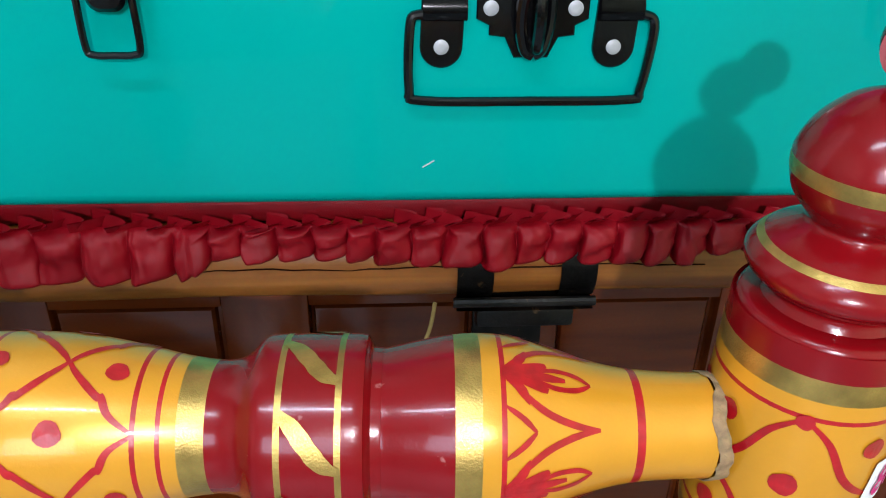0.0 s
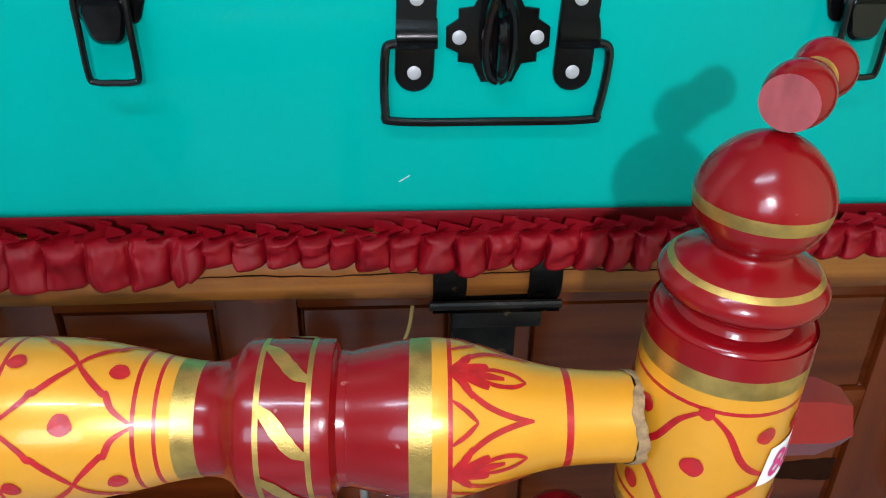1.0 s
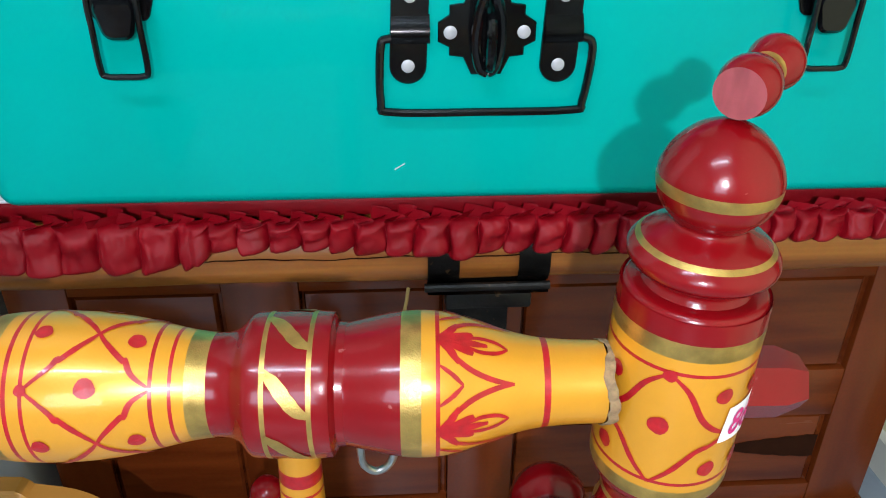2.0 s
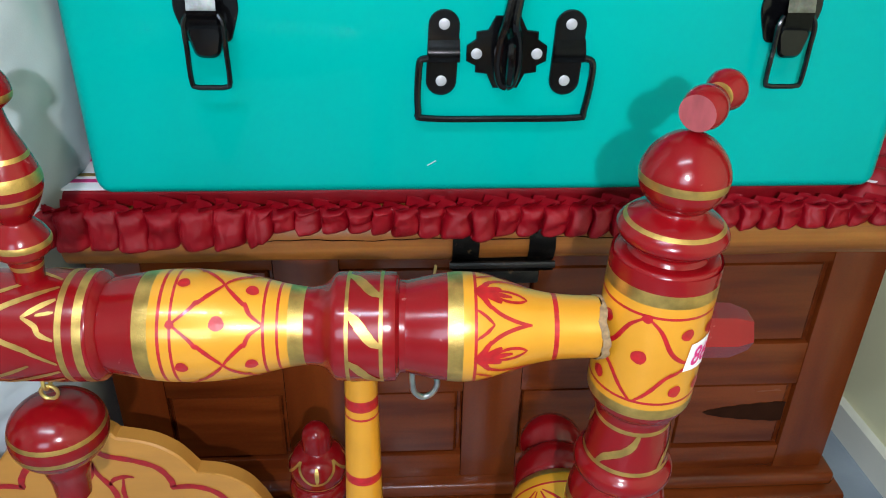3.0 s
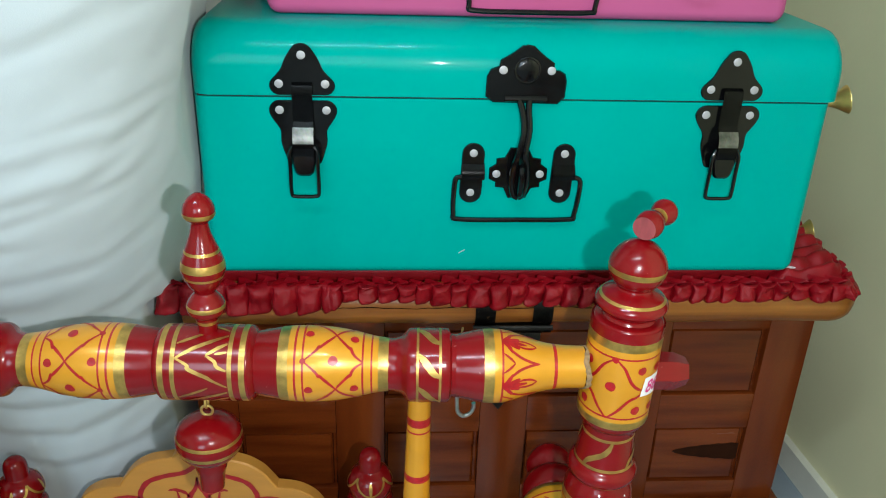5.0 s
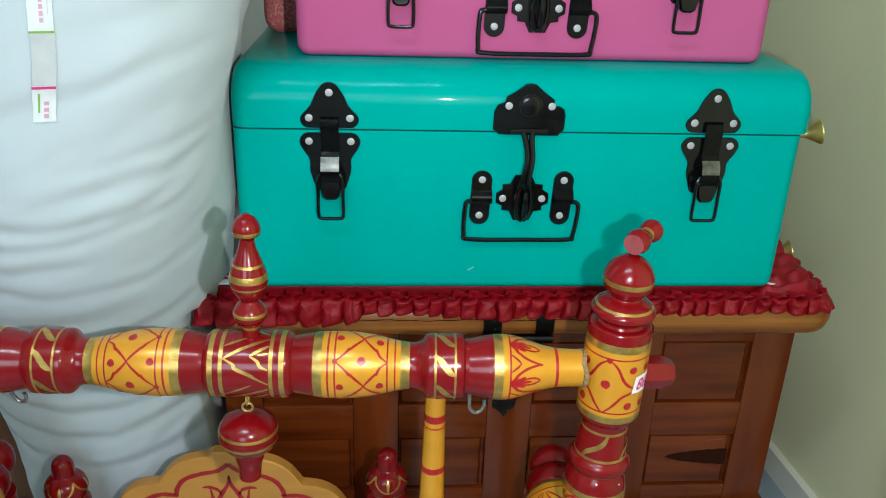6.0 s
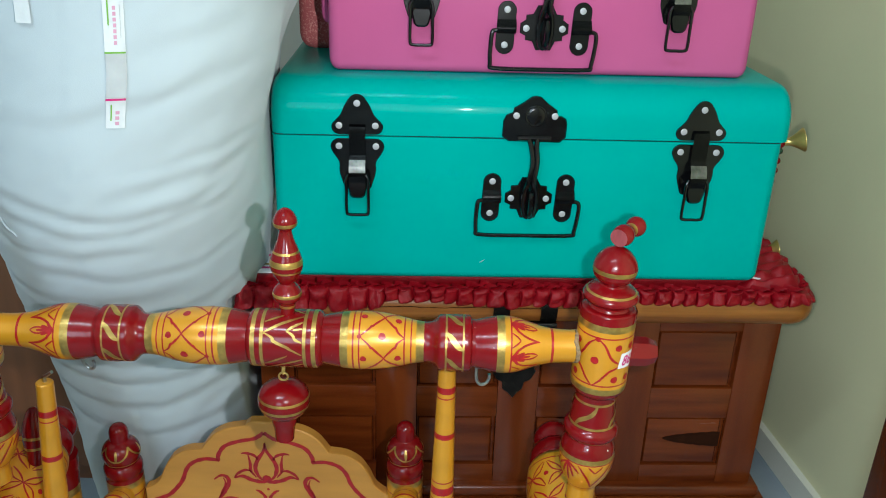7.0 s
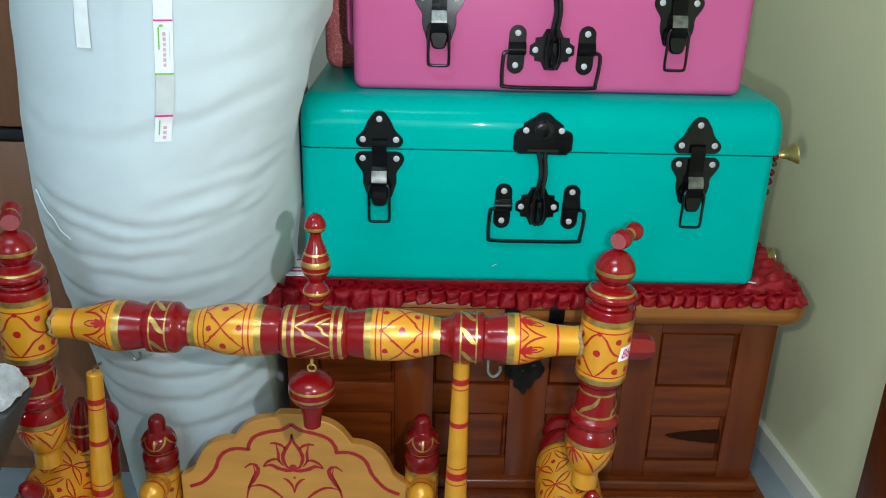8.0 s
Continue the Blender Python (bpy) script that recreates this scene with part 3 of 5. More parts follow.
def hull_lobes(circles, n=10):
    """Outline round a set of circles (x, z, r), counter-clockwise."""
    pts = []
    for x, z, r in circles:
        for i in range(n * 3):
            a = math.tau * i / (n * 3)
            pts.append((x + r * math.cos(a), z + r * math.sin(a)))
    pts = sorted(set(pts))

    def half(seq):
        out = []
        for p in seq:
            while len(out) > 1 and (out[-1][0] - out[-2][0]) * (p[1] - out[-2][1]) - (out[-1][1] - out[-2][1]) * (p[0] - out[-2][0]) <= 0:
                out.pop()
            out.append(p)
        return out[:-1]
    return half(pts) + half(pts[::-1])


def pinch(outline, amount, cz):
    """Draws the sides in between lobes."""
    dense = []
    for (xa, za), (xb, zb) in zip(outline, outline[1:] + outline[:1]):
        n = max(1, int(math.hypot(xb - xa, zb - za) / 0.002))
        dense += [(xa + (xb - xa) * k / n, za + (zb - za) * k / n) for k in range(n)]
    return [(x * (1 - amount * math.exp(-((z - cz) / 0.008) ** 2)), z) for x, z in dense]


def latch(parent, u, z):
    """Toggle latch; (u, z) is the seam at its middle, on the face y = 0."""
    def sh(o):
        return [(u + a, z + b) for a, b in o]
    up = part("latch_keeper", add_plate(bmesh.new(), sh(pinch(hull_lobes([(0, 0.035, 0.0100), (-0.0188, 0.0105, 0.0088), (0.0188, 0.0105, 0.0088)]), 0.14, 0.0235)), 0.0004, -0.0014), BLACK, parent, "black enamelled latch keeper")
    low = part("latch_plate", add_plate(bmesh.new(), sh(pinch(hull_lobes([(-0.0195, -0.012, 0.0092), (0.0195, -0.012, 0.0092), (-0.010, -0.055, 0.005), (0.010, -0.055, 0.005)]), 0.16, -0.029)), 0.0004, -0.0014), BLACK, parent, "black enamelled latch plate")
    for a, b, pr in ((0, 0.0355, up), (-0.0192, 0.0115, up), (0.0192, 0.0115, up), (-0.0197, -0.011, low), (0.0197, -0.011, low)):
        part("rivet", disc(bmesh.new(), u + a, -0.002, z + b, RV, 0.0009), ALU, pr, "pale aluminium rivet")
    # hook strip, toggle lever and its roll
    prof = [(0.013, 0.002), (0.011, 0.006), (0.004, 0.0072), (-0.006, 0.0062), (-0.02, 0.006), (-0.024, 0.0085)]
    bm = bmesh.new()
    rows2 = [[bm.verts.new((u + sx * 0.0085, -y, z + zz)) for zz, y in prof] for sx in (-1, 1)]
    for i in range(len(prof) - 1):
        bm.faces.new((rows2[0][i], rows2[0][i + 1], rows2[1][i + 1], rows2[1][i]))
    bmesh.ops.solidify(bm, geom=bm.faces[:], thickness=0.0016)
    part("hook_strip", bm, BLACK, low)
    prof = [(-0.024, 0.0095), (-0.030, 0.0135), (-0.037, 0.0150), (-0.0375, 0.0150), (-0.046, 0.0145), (-0.054, 0.010), (-0.057, 0.007)]
    bm = bmesh.new()
    rows2 = [[bm.verts.new((u + sx * 0.0088, -y, z + zz)) for zz, y in prof] for sx in (-1, 1)]
    for i in range(len(prof) - 1):
        bm.faces.new((rows2[0][i], rows2[0][i + 1], rows2[1][i + 1], rows2[1][i])).material_index = 1 if i < 2 else 0
    bmesh.ops.solidify(bm, geom=bm.faces[:], thickness=0.002)
    part("lever", bm, [BLACK, CHROME], low, "black lever with worn bright bend")
    part("lever_tip", add_plate(bmesh.new(), sh(hull_lobes([(-0.0045, -0.052, 0.0062), (0.0045, -0.052, 0.0062), (-0.0025, -0.061, 0.006), (0.0025, -0.061, 0.006)])), -0.004, -0.011, 0.002), BLACK, low)
    w = 0.0118
    loop = catmull([(u - 0.009, -0.012, z - 0.040), (u - w, -0.013, z - 0.046), (u - w, -0.013, z - 0.060), (u - w, -0.012, z - 0.082), (u - w + 0.003, -0.012, z - 0.0855), (u, -0.012, z - 0.0858), (u + w - 0.003, -0.012, z - 0.0855),
                    (u + w, -0.012, z - 0.082), (u + w, -0.013, z - 0.060), (u + w, -0.013, z - 0.046), (u + 0.009, -0.012, z - 0.040)], 5)
    part("wire_loop", tube(loop, 0.0017, 8), BLACK, low)


def centre_lock(parent, u, z):
    """Hasp with staple plate; (u, z) is the seam at its middle."""
    o = [(-0.028, -0.001), (0.028, -0.002), (0.034, 0.004), (0.0345, 0.018), (0.033, 0.024), (0.028, 0.027), (0.023, 0.027), (0.023, 0.033), (0.013, 0.040), (0.005, 0.047), (0.0, 0.048),
         (-0.005, 0.047), (-0.013, 0.041), (-0.023, 0.035), (-0.024, 0.030), (-0.031, 0.027), (-0.034, 0.021), (-0.0345, 0.004)]
    pl = part("hasp_plate", add_plate(bmesh.new(), [(u + a, z + b) for a, b in o], 0.0004, -0.0026, 0.0012), BLACK, parent, "black enamelled hasp plate")
    bm = bmesh.new()
    for r, y in ((0.0105, -0.0035),):
        add_tube(bm, [(u + r * math.cos(k * math.tau / 24), y, z + 0.027 + r * math.sin(k * math.tau / 24)) for k in range(24)], 0.0014, 8, True)
    disc(bm, u, -0.0034, z + 0.027, 0.0098, 0.0022, 24, 0.7)
    part("boss", bm, BLACK, pl)
    for a in (-0.0205, 0.0205):
        part("rivet", disc(bmesh.new(), u + a, -0.0036, z + 0.027, RV, 0.0009), ALU, pl, "pale aluminium rivet")
    part("hinge_roll", tube([(u - 0.018, -0.004, z + 0.003), (u + 0.018, -0.004, z + 0.003)], 0.003, 10), BLACK, pl)
    cu, cz = u - 0.0015, z - 0.066
    o = [(-0.026, -0.005), (-0.020, -0.008), (-0.020, -0.0125), (-0.0125, -0.0135), (-0.008, -0.023), (0.008, -0.023), (0.0125, -0.0135), (0.020, -0.0125), (0.020, -0.008), (0.026, -0.005), (0.026, 0.005),
         (0.020, 0.009), (0.020, 0.014), (0.0125, 0.015), (0.008, 0.024), (-0.008, 0.024), (-0.0125, 0.015), (-0.020, 0.014), (-0.020, 0.009), (-0.026, 0.005)]
    sp = part("staple_plate", add_plate(bmesh.new(), [(cu + a, cz + b) for a, b in o], 0.0004, -0.0018), BLACK, parent, "black cross-shaped staple plate")
    for a in (-0.0195, 0.0195):
        part("rivet", disc(bmesh.new(), cu + a, -0.0022, cz, RV, 0.0009), ALU, sp, "pale aluminium rivet")
    part("staple_ring", tube(catmull([(cu + 0.001, -0.001, cz - 0.018), (cu + 0.001, -0.012, cz - 0.016), (cu + 0.001, -0.017, cz - 0.004), (cu + 0.001, -0.016, cz + 0.008), (cu + 0.001, -0.004, cz + 0.015)], 5), 0.0028, 10), BLACK, sp)
    for sx in (-1, 1):
        arm = catmull([(u - 0.001 + sx * 0.0045, -0.004, z + 0.002), (u + sx * 0.0028, -0.008, z - 0.006), (u + 0.001 + sx * 0.0022, -0.016, z - 0.022), (u - 0.002 + sx * 0.0028, -0.018, z - 0.042),
                       (cu + sx * 0.0055, -0.013, cz + 0.012), (cu + sx * 0.0065, -0.009, cz - 0.004), (cu + sx * 0.004, -0.008, cz - 0.017), (cu, -0.008, cz - 0.020)], 6)
        part("hasp_arm", tube(arm, 0.0029, 10), BLACK, pl)


def carry_handle(parent, u, z):
    """Swinging wire handle on two riveted plates; (u, z) is the middle of the plates."""
    for sx in (-1, 1):
        ux = u + sx * 0.0405
        o = hull_lobes([(ux, z + 0.0175, 0.0100), (ux - 0.0015 * sx * sx, z - 0.0185, 0.0100)])
        pl = part("handle_plate", add_plate(bmesh.new(), o, 0.0004, -0.0015), BLACK, parent, "black riveted handle plate")
        bm = bmesh.new()
        prof = [(0.009, 0.0015), (0.006, 0.004), (0.002, 0.0068), (-0.002, 0.0072), (-0.005, 0.006), (-0.0065, 0.002)]
        rows2 = [[bm.verts.new((ux + s * 0.0101, -y, z + zz)) for zz, y in prof] for s in (-1, 1)]
        for i in range(len(prof) - 1):
            bm.faces.new((rows2[0][i], rows2[0][i + 1], rows2[1][i + 1], rows2[1][i]))
        bmesh.ops.solidify(bm, geom=bm.faces[:], thickness=0.0012)
        part("knuckle", bm, BLACK, pl)
        for dz, du in ((0.0185, 0.0), (-0.0185, -0.0015)):
            part("rivet", disc(bmesh.new(), ux + du, -0.0018, z + dz, RV, 0.0009), ALU, pl, "pale aluminium rivet")
    x0, x1, zt, zb = u - 0.0565, u + 0.0545, z - 0.003, z - 0.0432
    line = [(u - 0.040, -0.0045, zt), (x0 + 0.004, -0.0045, zt), (x0, -0.005, zt - 0.005), (x0 - 0.0005, -0.005, zb + 0.006), (x0 + 0.005, -0.005, zb), (u, -0.005, zb - 0.0006),
            (x1 - 0.006, -0.005, zb), (x1 - 0.001, -0.005, zb + 0.005), (x1 + 0.002, -0.005, zt - 0.006), (x1 - 0.003, -0.0045, zt), (u + 0.040, -0.0045, zt)]
    part("handle_wire", tube(catmull(line, 5), 0.0023, 10), BLACK, parent, "black wire carrying handle")


def trunk_shell(w, d, z0, z1, r_side, r_lo, r_hi, lo_cap, hi_cap, n=7):
    """A pressed-steel half: cross-section in (y, z) with round lower and upper front edges, swept over the width with round ends."""
    def section(k):
        # k: how far the end rounding has pulled the section in, metres
        y0, y1, a, b = k, d - k, z0 + (k if lo_cap else 0), z1 - (k if hi_cap else 0)
        rl = max(r_lo - k * 0.5, 0.001) if lo_cap else 0.0
        rh = max(r_hi - k * 0.5, 0.001) if hi_cap else 0.0
        pts = []
        for cy, cz, a0, r in ((y0 + rl, a + rl, 180, rl), (y1 - rl, a + rl, 270, rl), (y1 - rh, b - rh, 0, rh), (y0 + rh, b - rh, 90, rh)):
            for i in range(n + 1):
                q = radians(a0 + 90 * i / n)
                pts.append((cy + r * math.cos(q), cz + r * math.sin(q)))
        return pts
    bm = bmesh.new()
    rings = []
    st_ = [(0, 90 - 90 * i / 6) for i in range(7)]
    for sgn in (-1, 1):
        seq = st_ if sgn < 0 else st_[::-1]
        for _, a in seq:
            k = r_side * (1 - math.cos(radians(a)))
            x = sgn * (w / 2 - r_side + r_side * math.sin(radians(a)))
            rings.append([bm.verts.new((x, y, z)) for y, z in section(k)])
    m = len(rings[0])
    for A, B in zip(rings, rings[1:]):
        for k in range(m):
            bm.faces.new((A[k], A[(k + 1) % m], B[(k + 1) % m], B[k]))
    bm.faces.new(rings[0][::-1])
    bm.faces.new(rings[-1])
    bmesh.ops.remove_doubles(bm, verts=bm.verts[:], dist=0.00002)
    return bm


def metal_trunk(m, w, d, seam, top, mat, label, u_latch, u_mid, z_hw, side_handle=False):
    """Pressed-steel trunk, base at z = 0, front face at y = 0."""
    t = tagged(empty("metal_trunk", m), label, "trunk", "stack of trunks")
    part("body", trunk_shell(w, d, 0.0, seam - 0.0008, 0.012, 0.009, 0.01, True, False), mat, t, smooth=35)
    part("seam", box((-w / 2 + 0.004, 0.003, seam - 0.001), (w / 2 - 0.004, d - 0.003, seam + 0.001)), GAP, t, "dark seam between body and lid")
    lid = part("lid", trunk_shell(w + 0.007, d + 0.002, seam + 0.0008, top, 0.014, 0.01, 0.036, False, True), mat, t, smooth=35)
    lid.location.x = 0.003
    for u in u_latch:
        latch(t, u, z_hw)
    centre_lock(t, u_mid, z_hw - 0.001)
    carry_handle(t, u_mid - 0.0015, z_hw - 0.0665)
    if side_handle:
        for sx in (-1, 1):
            part("side_handle", tube(catmull([(sx * (w / 2 - 0.001), 0.05, 0.048), (sx * (w / 2 + 0.006), 0.05, 0.050), (sx * (w / 2 + 0.007), 0.05, 0.075), (sx * (w / 2 + 0.006), 0.05, 0.100), (sx * (w / 2 - 0.001), 0.05, 0.102)], 5), 0.0042, 10), mat, t)
    return t


TB = SLAB_T + 0.018
teal = metal_trunk(furn(0.0015, 0.0, TB), 0.556, 0.36, 0.168, 0.227, TEAL, "teal enamelled steel trunk with black fittings on the chest", (-0.186, 0.1835), 0.003, 0.168)
pink = metal_trunk(furn(0.0135, 0.047, TB + 0.2275), 0.463, 0.285, 0.117, 0.175, PINK, "smaller pink enamelled steel trunk on the teal trunk", (-0.1315, 0.143), 0.002, 0.117, True)

sc = part("scratch", box((-0.0035, -0.0004, -0.0003), (0.0035, 0.0004, 0.0003)), GREYINK, teal, "short pale scratch in the enamel", 0)
sc.matrix_basis = pose(-0.046, 0, 0.0235, 0, -32, 0)
# ---------------------------------------------------------------- cradle stand
RY, RZ, RX = 0.2475, 0.6545, -0.194
MATS = [RED, YELLOW, GOLD, REDLINE, STUFFING]
stand = tagged(empty("cradle_stand", pose(RX, RY, FLOOR)), "turned cradle stand lacquered red and yellow with gold bands", "cradle stand")
Z0 = RZ - FLOOR
mm = 0.001
half = [(0, 26.5), (27, 26.5), (31, 25.6), (33.2, 23.6), (34, 22.4), (34.0, 22.4), (36, 22.9), (36, 22.9), (44, 24.3), (52, 25.6), (60, 26.4), (68, 26.6), (80, 26.3), (92, 25), (104, 22.6), (115, 20), (124, 18.6), (130, 18.8), (134, 20.6),
        (138, 24.8), (140, 25.8), (140, 25.8), (164, 26), (167, 24.6), (168.5, 22.2), (168.5, 22.2), (171, 22.0), (172, 22), (179, 23.6), (188, 25.4), (198, 26.1), (207, 25.2), (218, 22), (229, 18.4), (239, 16.2), (250, 15.2), (262, 14.9)]
prof = [(-s * mm, r * mm) for s, r in half[::-1]] + [(s * mm, r * mm) for s, r in half[1:]]
hb = [(17.5, 20.5, 2), (25, 29, 2), (50.5, 57.5, 2), (57.5, 118, 1), (61.5, 63, 3), (67, 68.3, 3), (107, 108.3, 3), (113, 114.2, 3), (118, 125, 2), (144.2, 145.9, 2), (159.6, 161.3, 2), (190.5, 197.5, 2), (197.5, 262, 1), (202.3, 203.7, 3), (239.5, 241.8, 3)]
bands = []
for a, b, m_ in hb:
    bands += [(a * mm, b * mm, m_), (-b * mm, -a * mm, m_)]
rail = Turned((0, 0, Z0), (1, 0, 0), (0, -1, 0), prof, bands, 0, 5, 56)
# angle 0 faces the room; a negative angle turns upward
rail_ob = part("crossbar", rail.mesh(), MATS, stand, "turned crossbar with red, yellow and gold bands", 35)


def up(a):
    return -a


for sg in (-1, 1):
    # diamond trellis with dots on the yellow bulges, four round the bar
    for q in range(4):
        c0 = 90 * q + (36 if sg > 0 else -14)
        pb = bmesh.new()
        for e in (-1, 1):
            rail.stroke(pb, [(sg * 68 * mm, up(c0)), (sg * 76 * mm, up(c0 + e * 15)), (sg * 78.5 * mm, up(c0 + e * 22)), (sg * 79.5 * mm, up(c0 + e * 22)), (sg * 87 * mm, up(c0 + e * 38)), (sg * 89.5 * mm, up(c0 + e * 45))], 0.0020, 0)
            rail.stroke(pb, [(sg * 108 * mm, up(c0 - 1)), (sg * 102 * mm, up(c0 + e * 11)), (sg * 99.5 * mm, up(c0 + e * 23)), (sg * 98.5 * mm, up(c0 + e * 23)), (sg * 92 * mm, up(c0 + e * 38)), (sg * 89.5 * mm, up(c0 + e * 46))], 0.0020, 0)
        rail.dot(pb, sg * 71.5 * mm, up(c0 + 45), 0.0029)
        rail.dot(pb, sg * 102 * mm, up(c0 + 42), 0.0029)
        rail.dot(pb, sg * 88 * mm, up(c0 + 1), 0.0034)
        rail.dot(pb, sg * 67.8 * mm, up(c0), 0.0020)
        part("diamond_motif", pb, REDLINE, rail_ob, "red brush-painted diamond with dots", 0)
    # leaf sprays and tongues towards the posts, five round the bar
    for q in range(5):
        c0 = 72 * q + (37 if sg > 0 else -6)
        cc = c0 + 36
        pb = bmesh.new()
        for e in (-1, 1):
            rail.stroke(pb, [(sg * 229 * mm, up(c0)), (sg * 222 * mm, up(c0 + e * 4)), (sg * 213 * mm, up(c0 + e * 14)), (sg * 203.5 * mm, up(c0 + e * 33))], 0.0019, 0)
            rail.stroke(pb, [(sg * 203.5 * mm, up(c0 + e * 15)), (sg * 208 * mm, up(c0 + e * 8)), (sg * 211.5 * mm, up(c0))], 0.0015, 0)
        for th1, s1, w_ in ((0, 220, 0.0026), (10, 215, 0.0032), (-10, 215, 0.0032), (19, 210, 0.0026), (-19, 210, 0.0026)):
            rail.stroke(pb, [(sg * 203.5 * mm, up(cc)), (sg * (203.5 + (s1 - 203.5) * 0.5) * mm, up(cc + th1 * 0.4)), (sg * s1 * mm, up(cc + th1))], w_, 0)
        for e in (-1, 1):
            rail.stroke(pb, [(sg * 211 * mm, up(cc + e * 2)), (sg * 217 * mm, up(cc + e * 7)), (sg * 223 * mm, up(cc + e * 6)), (sg * 227 * mm, up(cc))], 0.0015, 0)
        part("leaf_motif", pb, REDLINE, rail_ob, "red brush-painted leaf spray", 0)
    # gold zigzag on the short barrels
    for q in range(7):
        c0 = 51.43 * q + 6
        gb = bmesh.new()
        s_in = 0.0 if sg > 0 else -305.6
        rail.stroke(gb, [((145.2 + s_in) * mm, up(c0 + 42)), ((149 + s_in) * mm, up(c0 + 34)), ((153 + s_in) * mm, up(c0 + 22)), ((156.5 + s_in) * mm, up(c0 + 13)), ((160.2 + s_in) * mm, up(c0 + 9))], 0.0048)
        part("zigzag_motif", gb, GOLD, rail_ob, "gold brush-painted slanting stroke", 0)
# gold chevrons on the middle barrel
for q in range(4):
    c0 = 38 + 90 * q
    gb = bmesh.new()
    rail.stroke(gb, [(-17 * mm, up(c0 + 0)), (-6 * mm, up(c0 + 14)), (4 * mm, up(c0 + 24)), (17 * mm, up(c0 + 36))], 0.0027)
    rail.stroke(gb, [(-17 * mm, up(c0 + 0)), (-9 * mm, up(c0 - 10)), (-8 * mm, up(c0 - 16)), (4 * mm, up(c0 - 28)), (6 * mm, up(c0 - 31)), (17 * mm, up(c0 - 44))], 0.0027)
    rail.stroke(gb, [(3 * mm, up(c0 + 4)), (10 * mm, up(c0 + 14)), (17 * mm, up(c0 + 22))], 0.0025)
    rail.stroke(gb, [(3 * mm, up(c0 + 4)), (9 * mm, up(c0 - 4)), (11 * mm, up(c0 - 12)), (17 * mm, up(c0 - 18))], 0.0025)
    rail.stroke(gb, [(-17 * mm, up(c0 + 22)), (-8 * mm, up(c0 + 31)), (4 * mm, up(c0 + 44))], 0.0021)
    rail.stroke(gb, [(9 * mm, up(c0 + 6)), (17 * mm, up(c0 + 9))], 0.0016)
    part("chevron_motif", gb, GOLD, rail_ob, "gold brush-painted chevrons", 0)
# ragged filler where the crossbar meets each post
for sg in (-1, 1):
    bm = bmesh.new()
    rg = random.Random(5 + sg)
    ring0, ring1, ring2 = [], [], []
    for k in range(40):
        a = math.tau * k / 40
        o = 0.0011 * math.sin(k * 0.7 + sg) + rg.uniform(-0.0006, 0.0006)
        r = 0.0151
        for ring, s, rr in ((ring0, 0.2612 + o, r + 0.0001), (ring1, 0.2617 + o, r + 0.0003 + rg.uniform(0, 0.0003)), (ring2, 0.2650 + o, r + 0.0002)):
            ring.append(bm.verts.new((sg * s, -rr * math.cos(a), Z0 + rr * math.sin(a))))
    for A, B in ((ring0, ring1), (ring1, ring2)):
        for k in range(40):
            bm.faces.new((A[k], A[(k + 1) % 40], B[(k + 1) % 40], B[k]))
    part("filler", bm, STUFFING, stand, "ragged pale filler at the joint", 60)

# posts: profile in height above the neck's foot
PZ = [(0, 13.6), (8, 13.4), (11, 14.5), (16, 18), (24, 22.5), (33, 25.6), (42, 26.6), (50, 26), (56, 24.6), (62, 21.8), (63, 21.4), (63, 21.4), (66, 24.4), (70, 26), (74, 25.4), (77, 22.8), (77, 22.8), (80, 21.8), (96, 20.2), (108, 19), (113, 19.8), (113, 19.8),
      (117, 23.5), (121, 25.2), (124, 25.8), (124, 25.8), (198, 25.6), (205, 24.8), (208.5, 23), (209, 18.5), (209, 18.5), (213, 17.4), (216, 18.2), (219, 22), (223, 24.8), (227, 24.6), (232, 20.5), (236, 14.5), (238, 12.6), (240, 13.6), (245, 17.6), (252, 19.6), (258, 19.2), (265, 16), (271, 10.5), (274, 5), (275, 2)]
PB = [(0, 46, 1), (44, 49, 2), (12.5, 13.6, 3), (43, 44, 3), (64, 66, 2), (79, 81.5, 2), (104.5, 107, 2), (121.5, 128, 2), (128, 190, 1), (131.5, 133, 3), (183.5, 185, 3), (190, 197, 2), (229.6, 231.4, 2), (250.5, 255, 2)]


KNOT_A = [0, 12, 42, 70, 77, 113, 124, 198, 209, 216, 223, 236, 252, 275]
KNOT_B = [6, 22, 56, 85, 92, 127, 138, 207, 215.5, 219.5, 225, 236.5, 251.5, 273]


def hgt(s):
    """Height on the post, with the members drawn to their true places."""
    return float(np.interp(s, KNOT_A, KNOT_B))


PZ = [(0, 13.6)] + [(hgt(s), r) for s, r in PZ]
PB = [(0 if a == 0 else hgt(a), hgt(b), m_) for a, b, m_ in PB]


